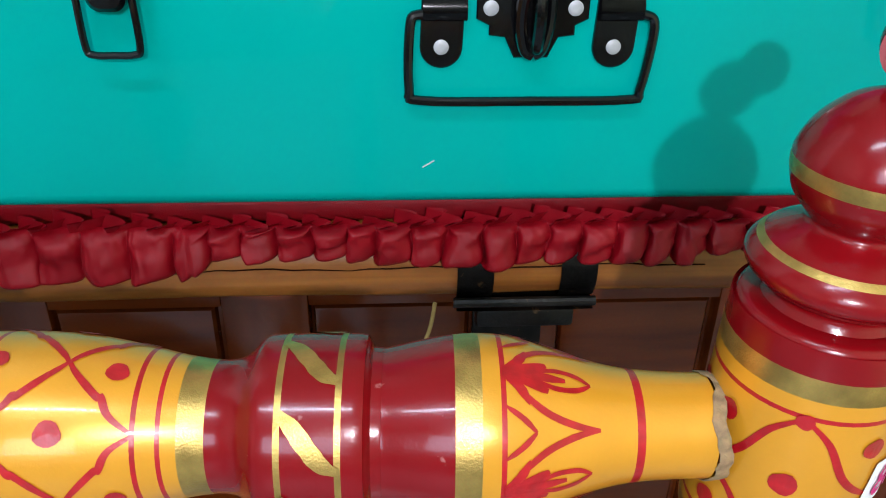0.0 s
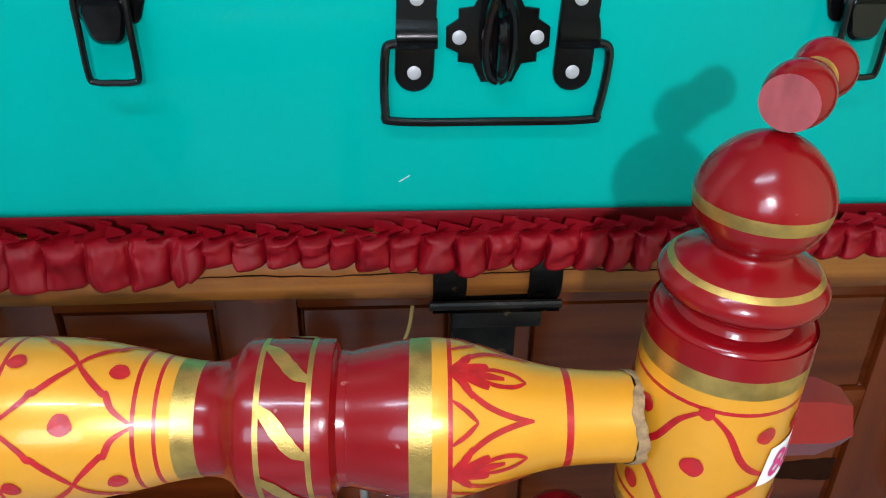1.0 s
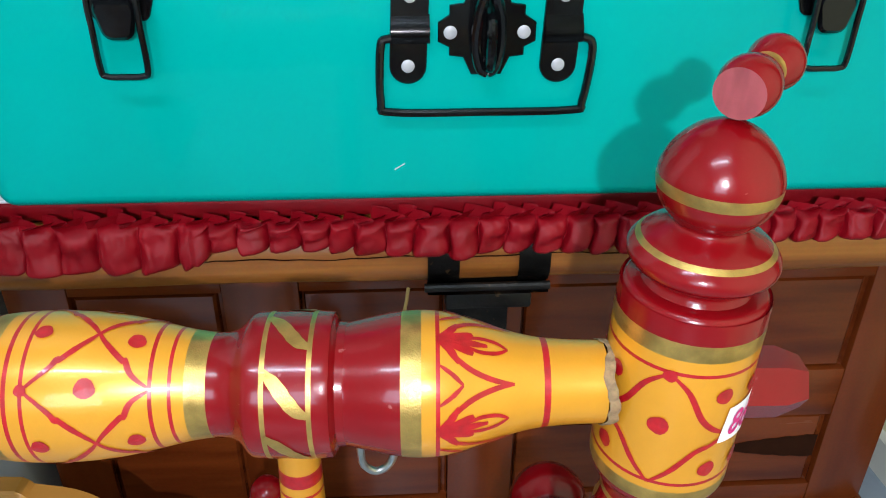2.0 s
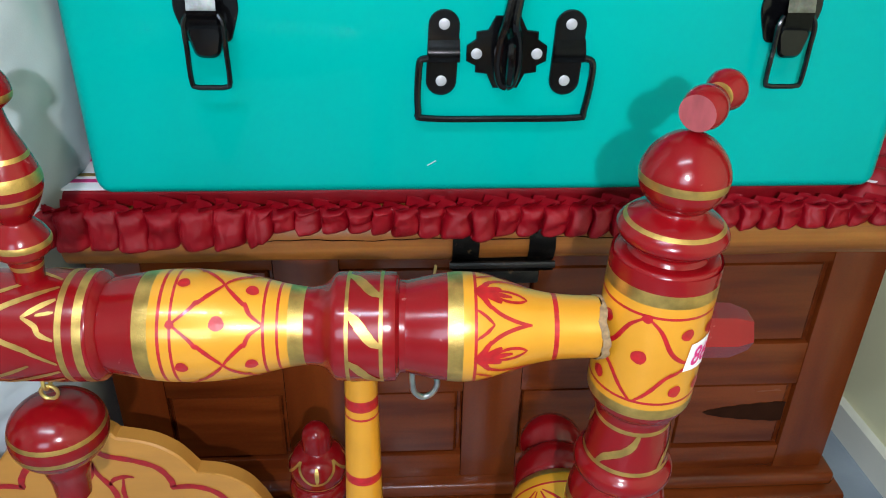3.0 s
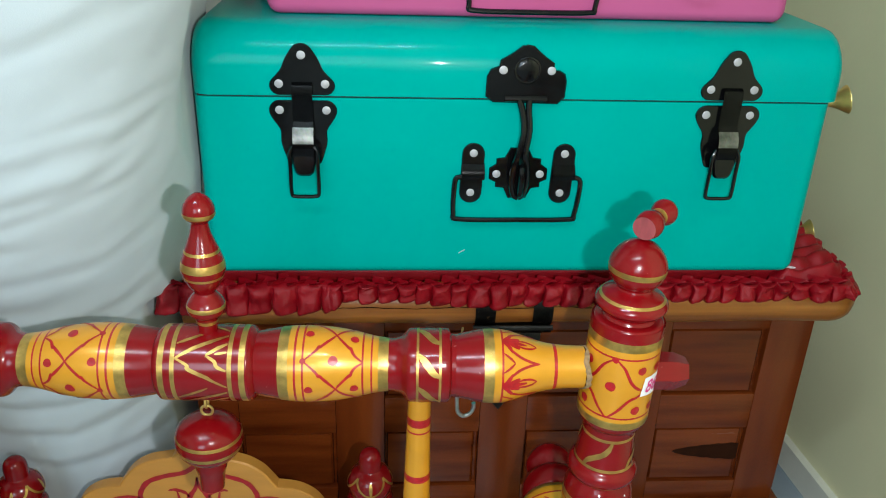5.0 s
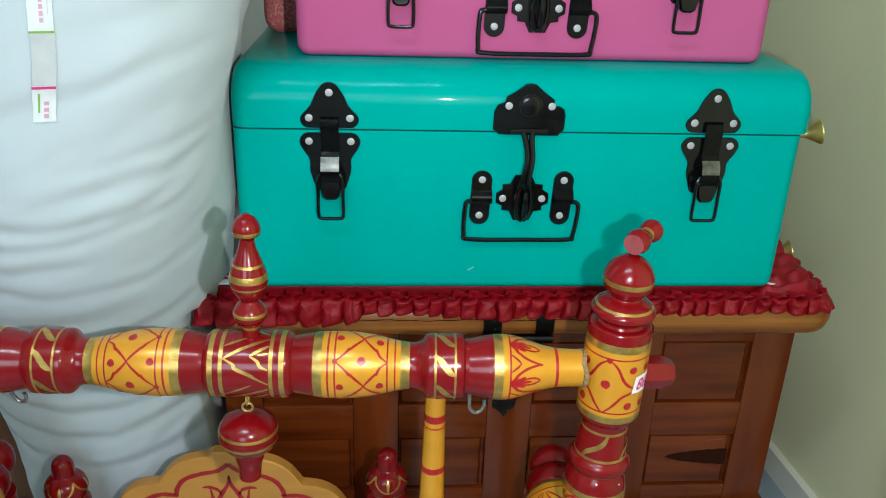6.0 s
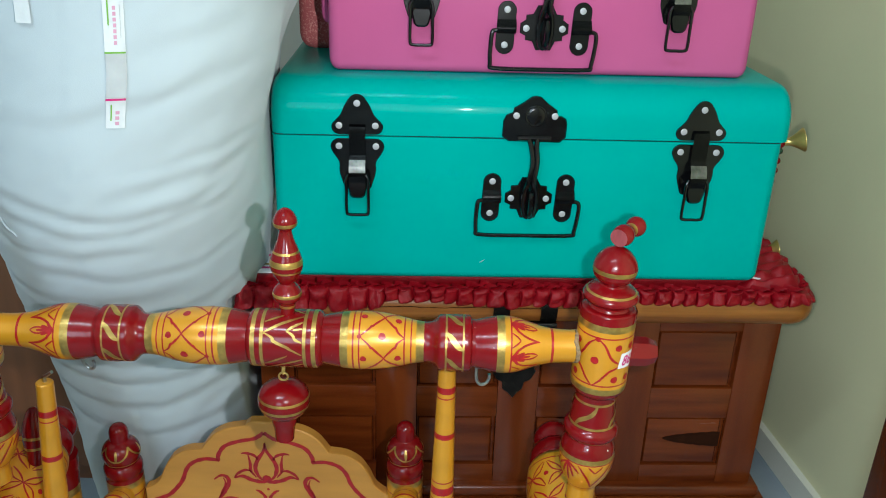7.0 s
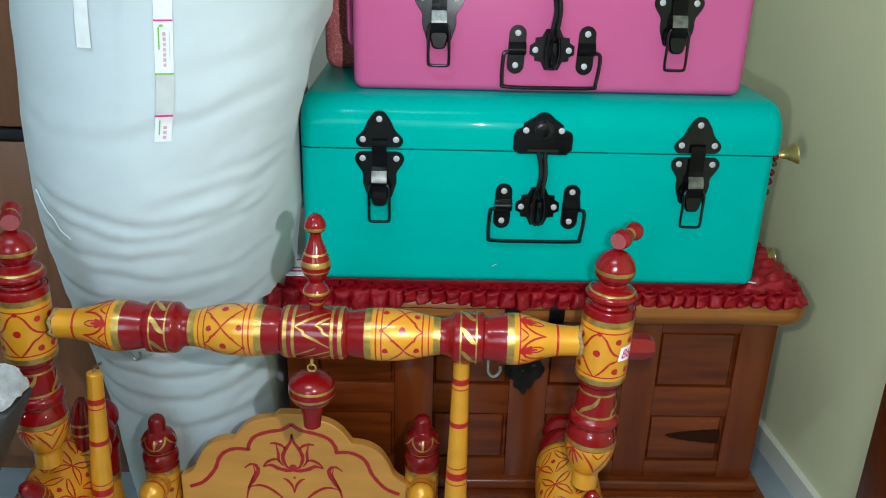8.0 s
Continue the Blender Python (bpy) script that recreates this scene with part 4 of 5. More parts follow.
def post(x, top_x, yaw, sticker):
    zf = 0.4810 - FLOOR
    ax = Vector((top_x - x, 0, 0.25))
    L = ax.length / 0.25
    t = Turned((x - RX, 0.002, zf), ax, (0, -1, 0), [(s * mm * L, r * mm) for s, r in PZ], [(a * mm * L, b * mm * L, m_) for a, b, m_ in PB], 0, 4, 48)
    ob = part("post", t.mesh(), MATS, stand, "turned post with domed finial, red and yellow with gold bands", 35)
    for q in range(3):
        c0 = yaw + 120 * q
        rb = bmesh.new()
        for e in (-1, 1):
            t.stroke(rb, [(hgt(184) * mm, c0), (hgt(177) * mm, c0 + e * 16), (hgt(165) * mm, c0 + e * 30), (hgt(159) * mm, c0 + e * 44), (hgt(156) * mm, c0 + e * 60)], 0.0021)
            t.stroke(rb, [(hgt(132) * mm, c0), (hgt(139) * mm, c0 + e * 14), (hgt(149) * mm, c0 + e * 30), (hgt(152) * mm, c0 + e * 42), (hgt(157) * mm, c0 + e * 60)], 0.0021)
            t.dot(rb, hgt(175) * mm, c0 + e * 44, 0.0032)
            t.dot(rb, hgt(140) * mm, c0 + e * 44, 0.0034)
        t.dot(rb, hgt(160) * mm, c0 - 1, 0.0037)
        t.dot(rb, hgt(183) * mm, c0, 0.0024)
        part("diamond_motif", rb, REDLINE, ob, "red brush-painted diamond with dots", 0)
        # leaf spray on the lower bulb
        rb = bmesh.new()
        c1 = c0 - 24
        for th1, s1 in ((0, 22), (14, 28), (-14, 28), (26, 34), (-26, 34)):
            t.stroke(rb, [(hgt(43) * mm, c1), (hgt((43 + s1) / 2) * mm, c1 + th1 * 0.6), (hgt(s1) * mm, c1 + th1)], 0.0022)
        for e in (-1, 1):
            t.stroke(rb, [(hgt(42) * mm, c1 + e * 24), (hgt(30) * mm, c1 + e * 44), (hgt(17) * mm, c1 + e * 60)], 0.002)
            t.stroke(rb, [(hgt(42) * mm, c1 + e * 45), (hgt(36) * mm, c1 + e * 60)], 0.0016)
        part("leaf_motif", rb, REDLINE, ob, "red brush-painted leaf spray", 0)
    for q in range(4):
        c0 = yaw + 90 * q
        gd = bmesh.new()
        t.stroke(gd, [(hgt(81) * mm, c0 - 30), (hgt(87) * mm, c0 - 20), (hgt(94) * mm, c0 + 5), (hgt(99) * mm, c0 + 16), (hgt(105) * mm, c0 + 22)], 0.0042)
        part("zigzag_motif", gd, GOLD, ob, "gold brush-painted slanting stroke", 0)
    for s_, th_, r_ in ((221.5, -78, 0.0011), (74, -12, 0.0009), (72, 38, 0.0007)):
        ck = bmesh.new()
        t.dot(ck, s_ * mm * L, th_, r_, 0, 0.0005)
        part("paint_chip", ck, PAPER, ob, "tiny pale chip in the lacquer", 0)
    # small turned spool lying on the finial
    c = t.O + t.A * 0.2808 + Vector((0.010 if sticker else -0.004, 0.010, 0.003))
    d = Vector((0.60 if sticker else -0.35, 0.76, 0.05))
    k_ = 0.74
    spp = [(0, 7.8), (0, 7.8), (1.5, 9.4), (6, 11.4), (12, 12.0), (20, 10.0), (25, 7.2), (30, 7.2), (34, 9.4), (42, 11.6), (49, 9.5), (53, 4)]
    sp = Turned(c - d.normalized() * 0.026 * k_, d, (0, 0, 1), [(s * mm * k_, r * mm * 0.80) for s, r in spp], [(0.024 * k_, 0.031 * k_, 2)], 0, 4, 28)
    spool = part("spool", sp.mesh(), MATS, ob, "small red spool on top of the finial", 35)
    bm = bmesh.new()
    cc = c - d.normalized() * (0.026 * k_ + 0.0002)
    u_ = d.normalized().orthogonal()
    w_ = d.normalized().cross(u_)
    bm.faces.new([bm.verts.new(cc + 0.0062 * (math.cos(k * math.tau / 28) * u_ + math.sin(k * math.tau / 28) * w_)) for k in range(28)])
    part("bare_end", bm, BARE, spool, "bare pinkish wood end", 0)
    if sticker:
        bm = bmesh.new()
        s0, s1, a0, a1 = 0.1645, 0.1795, 24, 58
        n_ = 8
        A = [bm.verts.new(t.at(s0 - 0.001 * k / n_, a0 + (a1 - a0) * k / n_ - 1.5, 0.0006)) for k in range(n_ + 1)]
        B = [bm.verts.new(t.at(s1 + 0.001 * k / n_, a0 + (a1 - a0) * k / n_ + 3, 0.0006)) for k in range(n_ + 1)]
        for k in range(n_):
            bm.faces.new((A[k], A[k + 1], B[k + 1], B[k]))
        sk = part("price_sticker", bm, PAPER, ob, "small white price sticker with magenta figures 86", 0)
        fc = bpy.data.curves.new("figures", "FONT")
        fc.body, fc.size, fc.shear, fc.offset = "86", 0.0140, 0.25, 0.00022
        fo = bpy.data.objects.new("figures", fc)
        scene.collection.objects.link(fo)
        bpy.context.view_layer.update()
        me = bpy.data.meshes.new_from_object(fo.evaluated_get(bpy.context.evaluated_depsgraph_get()))
        bpy.data.objects.remove(fo)
        tb = bmesh.new()
        tb.from_mesh(me)
        bpy.data.meshes.remove(me)
        for v in tb.verts:
            f = v.co.copy()
            v.co = t.at(s0 + 0.0028 + f.y + f.x * 0.02, a0 + 5 + math.degrees(f.x * 0.86 / 0.0268), 0.0010)
        part("figures", tb, MAGENTA, sk, "", 0)
    return ob


post(0.0895, 0.0975, -25, True)
post(-0.4935, -0.4875, 8, False)
# hexagonal tenon end through the post
for sg, x0 in ((1, 0.0), (-1, 0.0)):
    bm = bmesh.new()
    rings = []
    for s, r in ((0.27, 0.0145), (0.331, 0.0136), (0.340, 0.010)):
        rings.append([bm.verts.new((sg * s, 0.010 + r * math.cos(k * math.tau / 6), Z0 - 0.009 + r * math.sin(k * math.tau / 6))) for k in range(6)])
    for A, B in zip(rings, rings[1:]):
        for k in range(6):
            bm.faces.new((A[k], A[(k + 1) % 6], B[(k + 1) % 6], B[k]))
    bm.faces.new(rings[-1])
    bm.faces.new(rings[0][::-1])
    part("tenon_end", bm, RED, stand, "faceted red tenon end", 20)

# side beams carrying the posts, their legs and pegs
for x in (0.086, -0.490):
    o = Vector((x - RX - 0.006, 0.150, 0.4595 - FLOOR))
    bt = Turned(o, (0, -1, -0.2), (0, 0, 1), [(0, 4 * mm), (0.003, 13 * mm), (0.010, 20 * mm), (0.020, 23.5 * mm), (0.029, 21 * mm), (0.032, 19.5 * mm), (0.032, 19.5 * mm), (0.036, 25 * mm), (0.045, 29.5 * mm), (0.056, 29.5 * mm), (0.060, 27.5 * mm), (0.060, 27.5 * mm), (0.063, 31 * mm), (0.075, 34.5 * mm), (0.11, 37 * mm), (0.16, 38 * mm), (0.19, 36 * mm), (0.195, 32 * mm), (0.21, 28 * mm), (0.22, 14 * mm)],
                [(0.062, 0.067, 2), (0.067, 0.19, 1), (0.074, 0.0755, 3), (0.19, 0.195, 2)], 0, 4, 44)
    beam = part("side_beam", bt.mesh(), MATS, stand, "thick turned side beam with red rounded end", 35)
    rb = bmesh.new()
    for row in range(3):
        for q in range(6):
            s, c0 = 0.096 + 0.034 * row, 60 * q + 30 * (row % 2)
            for e in (-1, 1):
                for f in (-1, 1):
                    bt.stroke(rb, [(s, c0), (s + f * 0.008, c0 + e * 9), (s + f * 0.017, c0 + e * 26)], 0.0018)
                    bt.stroke(rb, [(s, c0), (s + f * 0.004, c0 + e * 18), (s + f * 0.016, c0 + e * 28)], 0.0016)
            bt.dot(rb, s, c0 + 30, 0.0028)
    part("painted_trellis", rb, REDLINE, beam, "red brush-painted petal trellis", 0)
    for yy, h_, ang in ((0.045, 0.055, -14), (-0.040, 0.034 if x > 0 else 0.05, 10 if x > 0 else 40)):
        d = Vector((0, -math.sin(radians(ang)), math.cos(radians(ang))))
        pg = Turned(Vector((x - RX + (0.004 if x > 0 else 0.012), yy, 0.4665 - FLOOR)), d, (0, -1, 0), [(0, 7 * mm), (h_ * 0.2, 8 * mm), (h_ * 0.4, 10.5 * mm), (h_ * 0.6, 11.5 * mm), (h_ * 0.8, 11 * mm), (h_, 8 * mm), (h_ + 0.006, 5 * mm), (h_ + 0.008, 2 * mm)], [(0.018, 0.021, 2), (0.03, 0.033, 2)], 0, 4, 24)
        if x < 0 or yy < 0:
            part("peg", pg.mesh(), MATS, beam, "small red peg with gold rings", 35)
    for yy in (0.11, -0.03):
        lg = Turned((x - RX, yy, 0), (0, 0, 1), (0, -1, 0), [(0, 20 * mm), (0.02, 24 * mm), (0.06, 18 * mm), (0.12, 24 * mm), (0.18, 18 * mm), (0.25, 22 * mm)], [(0.05, 0.2, 1), (0.04, 0.05, 2), (0.2, 0.21, 2)], 0, 4, 28)
        part("leg", lg.mesh(), MATS, stand, "turned red and yellow leg", 35)

# middle finial standing on the crossbar
ft = Turned((0.001, 0, Z0 + 0.0197), (0.022, 0, 1), (0, -1, 0), [(0, 6.6 * mm), (0.010, 6.8 * mm), (0.018, 8.2 * mm), (0.021, 11.8 * mm), (0.026, 13 * mm), (0.031, 11 * mm), (0.036, 7.2 * mm), (0.038, 7.6 * mm), (0.044, 11.4 * mm), (0.052, 14.4 * mm), (0.058, 14.4 * mm), (0.068, 11.2 * mm), (0.078, 7.4 * mm), (0.086, 5.6 * mm), (0.088, 6.4 * mm),
                                                                   (0.091, 9.8 * mm), (0.094, 10.6 * mm), (0.099, 9.6 * mm), (0.104, 6.4 * mm), (0.107, 2 * mm)], [(0.013, 0.0155, 2), (0.025, 0.028, 2), (0.0485, 0.0505, 2), (0.055, 0.0605, 2), (0.0665, 0.0685, 2), (0.091, 0.0945, 2)], 0, 4, 36)
fin = part("finial", ft.mesh(), MATS, stand, "small red finial with gold rings", 35)

# ---------------------------------------------------------------- hooks and pendant
def open_hook(x, y, z, rz, name="cup_hook", tilt=0):
    h = tagged(part(name, tube(catmull([(0, 0, 0.020), (0, 0, 0.008), (0, -0.001, -0.002), (0.001, -0.001, -0.010), (0.006, -0.001, -0.0155), (0.012, -0.001, -0.014), (0.0155, -0.001, -0.008), (0.0155, -0.001, -0.002)], 6), 0.0019, 10), STEEL), "bare zinc-plated cup hook screwed into the crossbar", "hook", "hooks under the crossbar")
    h.matrix_world = pose(x, y, z + 0.004, tilt, 0, rz) @ Matrix.Scale(0.8, 4)
    return h


open_hook(-0.020, 0.2495, RZ - 0.037, 10)
open_hook(-0.389, 0.2525, RZ - 0.034, -15, tilt=12)
pendant = tagged(empty("pendant", pose(-0.2025, 0.2495, 0.5420)), "red turned knob with gold rings hanging from a brass eye", "pendant")
pt = Turned((0, 0, 0), (0.03, 0, 1), (0, -1, 0), [(0, 9 * mm), (0, 9 * mm), (0.012, 10 * mm), (0.020, 11.8 * mm), (0.0265, 12.4 * mm), (0.030, 16.5 * mm), (0.035, 21.4 * mm), (0.0415, 24.2 * mm), (0.049, 24.2 * mm), (0.056, 21.2 * mm), (0.062, 13.8 * mm), (0.0655, 4 * mm)], [(0.0395, 0.0428, 2), (0.049, 0.0516, 2)], 0, 4, 44)
part("knob", pt.mesh(), MATS, pendant, "", 35)
bm = bmesh.new()
add_tube(bm, [(0.002 + 0.0042 * math.cos(k * math.tau / 18), 0, 0.0695 + 0.0042 * math.sin(k * math.tau / 18)) for k in range(18)], 0.0010, 8, True)
add_tube(bm, [(0.002, 0, 0.066), (0.002, 0, 0.062)], 0.001, 8)
part("lower_eye", bm, BRASS, pendant, "small brass screw eye")
bm = bmesh.new()
add_tube(bm, [(0.0025, 0.0046 * math.cos(k * math.tau / 18), 0.0775 + 0.0046 * math.sin(k * math.tau / 18)) for k in range(18)], 0.0010, 8, True)
add_tube(bm, [(0.0025, 0, 0.082), (0.0025, 0, 0.094)], 0.0012, 8)
part("upper_eye", bm, BRASS, pendant, "small brass screw eye")

# ---------------------------------------------------------------- hanging cradle: rods, end board, corner posts
CX, CY = -0.2595, 0.375
cradle = tagged(empty("cradle", pose(CX, CY, FLOOR)), "yellow painted cradle with scalloped lotus board and corner posts", "cradle")
BT = 0.475 - FLOOR
side = [(0, 0), (0.017, -0.001), (0.021, -0.006), (0.044, -0.011), (0.060, -0.021), (0.070, -0.034), (0.074, -0.040), (0.093, -0.043), (0.109, -0.053), (0.120, -0.070), (0.127, -0.086), (0.138, -0.096), (0.145, -0.099), (0.1475, -0.30)]
smooth_side = catmull([(a, b, 0) for a, b in side[2:6]], 4) + catmull([(a, b, 0) for a, b in side[6:13]], 4)
right = [(0.0, 0.0), (0.015, -0.0005), (0.0185, -0.003)] + [(p.x, p.y) for p in smooth_side] + [side[-1]]
outline = [(x, BT + z) for x, z in right[::-1]] + [(-x, BT + z) for x, z in right[1:]]
bm = bmesh.new()
add_plate(bm, outline, 0.008, -0.0035, 0.0015)
bc = 0.0095
board = part("end_board", bm, OCHRE, cradle, "ochre scalloped board with red lotus painting", 0)
board.location = (bc - 0.003, -0.003, 0)


def flat_stroke(bm, path, width, n=6, y=-0.0056, taper=True):
    line = catmull([(a, b, 0) for a, b in path], n)
    m = len(line)
    L, R = [], []
    for i, p in enumerate(line):
        a, b = line[max(i - 1, 0)], line[min(i + 1, m - 1)]
        t = (b - a)
        if t.length < 1e-9:
            continue
        t.normalize()
        w = width / 2 * (1 + 0.08 * math.sin(i * 1.3))
        if taper:
            w *= 0.3 + 0.7 * min(1, 3 * min(i, m - 1 - i) / m)
        L.append(bm.verts.new((p.x - t.y * w, y, p.y + t.x * w)))
        R.append(bm.verts.new((p.x + t.y * w, y, p.y - t.x * w)))
    for i in range(len(L) - 1):
        bm.faces.new((L[i], L[i + 1], R[i + 1], R[i]))


bm = bmesh.new()
for e in (-1, 1):
    def f(pts):
        return [(e * a, BT + b) for a, b in pts]
    flat_stroke(bm, f([(0, -0.014), (0.006, -0.019), (0.013, -0.023), (0.030, -0.027), (0.046, -0.034), (0.054, -0.046), (0.055, -0.054), (0.055, -0.054), (0.070, -0.053), (0.084, -0.058), (0.093, -0.068), (0.099, -0.084), (0.108, -0.097), (0.118, -0.107), (0.134, -0.114)]), 0.0049, taper=False)
    flat_stroke(bm, f([(0, -0.028), (0.002, -0.040), (0.009, -0.052), (0.0125, -0.064), (0.009, -0.076), (0.002, -0.083)]), 0.0049)
    flat_stroke(bm, f([(0.009, -0.052), (0.013, -0.046), (0.022, -0.043), (0.028, -0.044)]), 0.0038)
    flat_stroke(bm, f([(0.020, -0.045), (0.018, -0.058), (0.018, -0.068), (0.012, -0.077)]), 0.0038)
    flat_stroke(bm, f([(0.017, -0.069), (0.024, -0.067), (0.033, -0.072), (0.038, -0.079)]), 0.0036)
    flat_stroke(bm, f([(0.038, -0.079), (0.028, -0.076), (0.018, -0.081), (0.005, -0.084), (0, -0.083)]), 0.0052)
    flat_stroke(bm, f([(0, -0.118), (0.003, -0.106), (0.009, -0.098), (0.014, -0.096)]), 0.0036)
    flat_stroke(bm, f([(0.062, -0.082), (0.054, -0.076), (0.047, -0.078), (0.045, -0.086), (0.050, -0.098), (0.058, -0.112), (0.062, -0.13)]), 0.0049)
    flat_stroke(bm, f([(0.051, -0.079), (0.049, -0.088), (0.054, -0.100), (0.060, -0.113)]), 0.0026)
    flat_stroke(bm, f([(0.060, -0.112), (0.046, -0.108), (0.034, -0.111), (0.020, -0.122), (0.010, -0.135)]), 0.0038)
    flat_stroke(bm, f([(0.010, -0.13), (0.02, -0.15), (0.05, -0.16), (0.08, -0.14), (0.10, -0.16)]), 0.0038)
for cx_, cz_, r_ in ((0, -0.079, 0.0052), (0.001, -0.094, 0.0017)):
    bm.faces.new([bm.verts.new((cx_ + r_ * math.cos(k * math.tau / 20), -0.0058, BT + cz_ + r_ * math.sin(k * math.tau / 20))) for k in range(20)])
part("painted_lotus", bm, REDLINE, board, "red brush-painted lotus and border", 0)

CPZ = [(0, 20), (0.13, 20.5), (0.178, 21), (0.232, 21.3), (0.2355, 21.5), (0.240, 20.5), (0.243, 20.5), (0.246, 21.8), (0.253, 22), (0.258, 19.6), (0.259, 18.4), (0.262, 19.4), (0.270, 21.4), (0.277, 20.6), (0.283, 17.5), (0.287, 12.8), (0.2885, 11.2), (0.290, 10.9), (0.298, 10.8), (0.304, 9.4), (0.308, 6), (0.3095, 2)]
for x, zoff in ((-0.0915 - CX, 0.0), (-0.4235 - CX, -0.014)):
    cp = Turned((x, 0, -0.018), (0.0, 0, 1), (0, -1, 0), [((s + zoff + 0.006 if s > 0 else 0.018), r * mm) for s, r in CPZ], [(0.0, 0.236 + zoff, 1), (0.236 + zoff, 0.243 + zoff, 2), (0.2245 + zoff, 0.226 + zoff, 3), (0.19 + zoff, 0.1915 + zoff, 3)], 0, 4, 40)
    ob = part("corner_post", cp.mesh(), MATS, cradle, "yellow corner post with red bulbous cap", 35)
    gd = bmesh.new()
    for q in range(4):
        c0 = 90 * q + 5
        cp.stroke(gd, [(0.2905 + zoff, c0 - 45), (0.284 + zoff, c0 - 34), (0.278 + zoff, c0 - 16), (0.2765 + zoff, c0), (0.278 + zoff, c0 + 16), (0.284 + zoff, c0 + 34), (0.2905 + zoff, c0 + 45)], 0.0021, taper=False)
        cp.stroke(gd, [(0.289 + zoff, c0), (0.2775 + zoff, c0)], 0.003)
    cp.stroke(gd, [(0.2685 + zoff, a) for a in range(0, 361, 12)], 0.0012, taper=False, smooth=1)
    part("painted_scallop", gd, GOLD, ob, "gold painted scallops", 0)
    rb = bmesh.new()
    for q in range(4):
        c0 = 90 * q
        cp.stroke(rb, [(0.19 + zoff, c0 - 45), (0.205 + zoff, c0 - 25), (0.222 + zoff, c0), (0.205 + zoff, c0 + 25), (0.19 + zoff, c0 + 45)], 0.0018)
        cp.dot(rb, 0.206 + zoff, c0, 0.003)
        cp.dot(rb, 0.214 + zoff, c0 + 45, 0.003)
    part("painted_trellis", rb, REDLINE, ob, "", 0)
    # round knob of the side rail in front of the corner post
    kt = Turned((x + 0.002, -0.02, 0.385 + zoff - FLOOR), (0, -1, 0.25), (0, 0, 1), [(0, 15 * mm), (0.01, 16 * mm), (0.022, 16.5 * mm), (0.032, 14 * mm), (0.038, 7 * mm), (0.04, 1 * mm)], [(0, 0.05, 1), (0.014, 0.0155, 3), (0.024, 0.0265, 3)], 1, 4, 30)
    part("side_rail_knob", kt.mesh(), MATS, cradle, "yellow knob with red rings", 35)
part("mattress_base", box((-0.165, -0.005, 0.05), (0.165, 0.06, 0.09), 0.006), OCHRE, cradle)

for (x0, z0), (x1, z1) in (((-0.0468, 0.628), (-0.0495, 0.290)), ((-0.4365, 0.587), (-0.4585, 0.290))):
    d = Vector((x1 - x0, 0, z1 - z0))
    L = d.length
    z_b = [(0.030, 0.037), (0.0415, 0.043), (0.083, 0.089), (0.140, 0.1415), (0.147, 0.156), (0.161, 0.1625)]
    rod = tagged(empty("hanging_rod", pose(x0, 0.266, z0)), "slim yellow hanging rod with painted red rings", "rod", "hanging rods")
    rt = Turned((0, 0, 0), d, (0, -1, 0), [(0, 7.0 * mm), (0, 7.0 * mm), (0.0012, 8.2 * mm), (0.0012, 8.2 * mm), (0.10, 10.4 * mm), (0.2, 12.6 * mm), (L, 13.5 * mm)], [(a, b, 3) for a, b in z_b], 1, 4, 30)
    part("shaft", rt.mesh(), MATS, rod, "", 35)
    part("rod_eye", tube([(0, 0, -0.002), (0.001, 0, 0.006), (0.006, -0.004, 0.010), (0.012, -0.006, 0.015)], 0.0018, 8), STEEL, rod, "zinc-plated screw hook")

# ---------------------------------------------------------------- white bolster standing on the floor
BZ = [(0.0, 0.095), (0.015, 0.112), (0.10, 0.126), (0.25, 0.139), (0.44, 0.1445), (0.60, 0.156), (0.72, 0.166), (0.87, 0.168), (1.0, 0.160), (1.06, 0.11), (1.075, 0.05), (1.078, 0.004)]
bol_line = catmull([(a, b, 0) for a, b in BZ], 16)


# folds of the cover: height, slope, sag, span in degrees, depth, width
FOLDS = [(0.562, -0.006, 0.03, -40, 42, 0.0021, 0.007), (0.541, 0.01, 0.034, -30, 52, 0.0017, 0.006), (0.52, -0.012, 0.022, -55, 20, 0.0013, 0.006), (0.6, 0.028, 0, 18, 62, 0.0018, 0.008), (0.625, 0.03, 0.01, 30, 70, 0.0013, 0.006),
         (0.685, 0.04, 0, 8, 60, 0.0015, 0.009), (0.655, -0.014, 0.02, -45, 2, 0.0009, 0.01), (0.735, 0.035, 0, 22, 66, 0.0011, 0.01), (0.49, 0.01, 0.02, -20, 60, 0.0015, 0.007), (0.455, -0.006, 0.02, -50, 30, 0.0014, 0.008),
         (0.425, 0.012, 0.025, -24, 56, 0.0019, 0.008), (0.395, -0.008, 0.028, -60, 26, 0.0018, 0.007), (0.362, 0.015, 0.02, -20, 60, 0.0019, 0.008), (0.325, -0.006, 0.02, -50, 40, 0.0018, 0.008), (0.285, 0.01, 0.02, -40, 50, 0.0018, 0.009), (0.24, 0, 0.02, -50, 50, 0.0016, 0.009)]


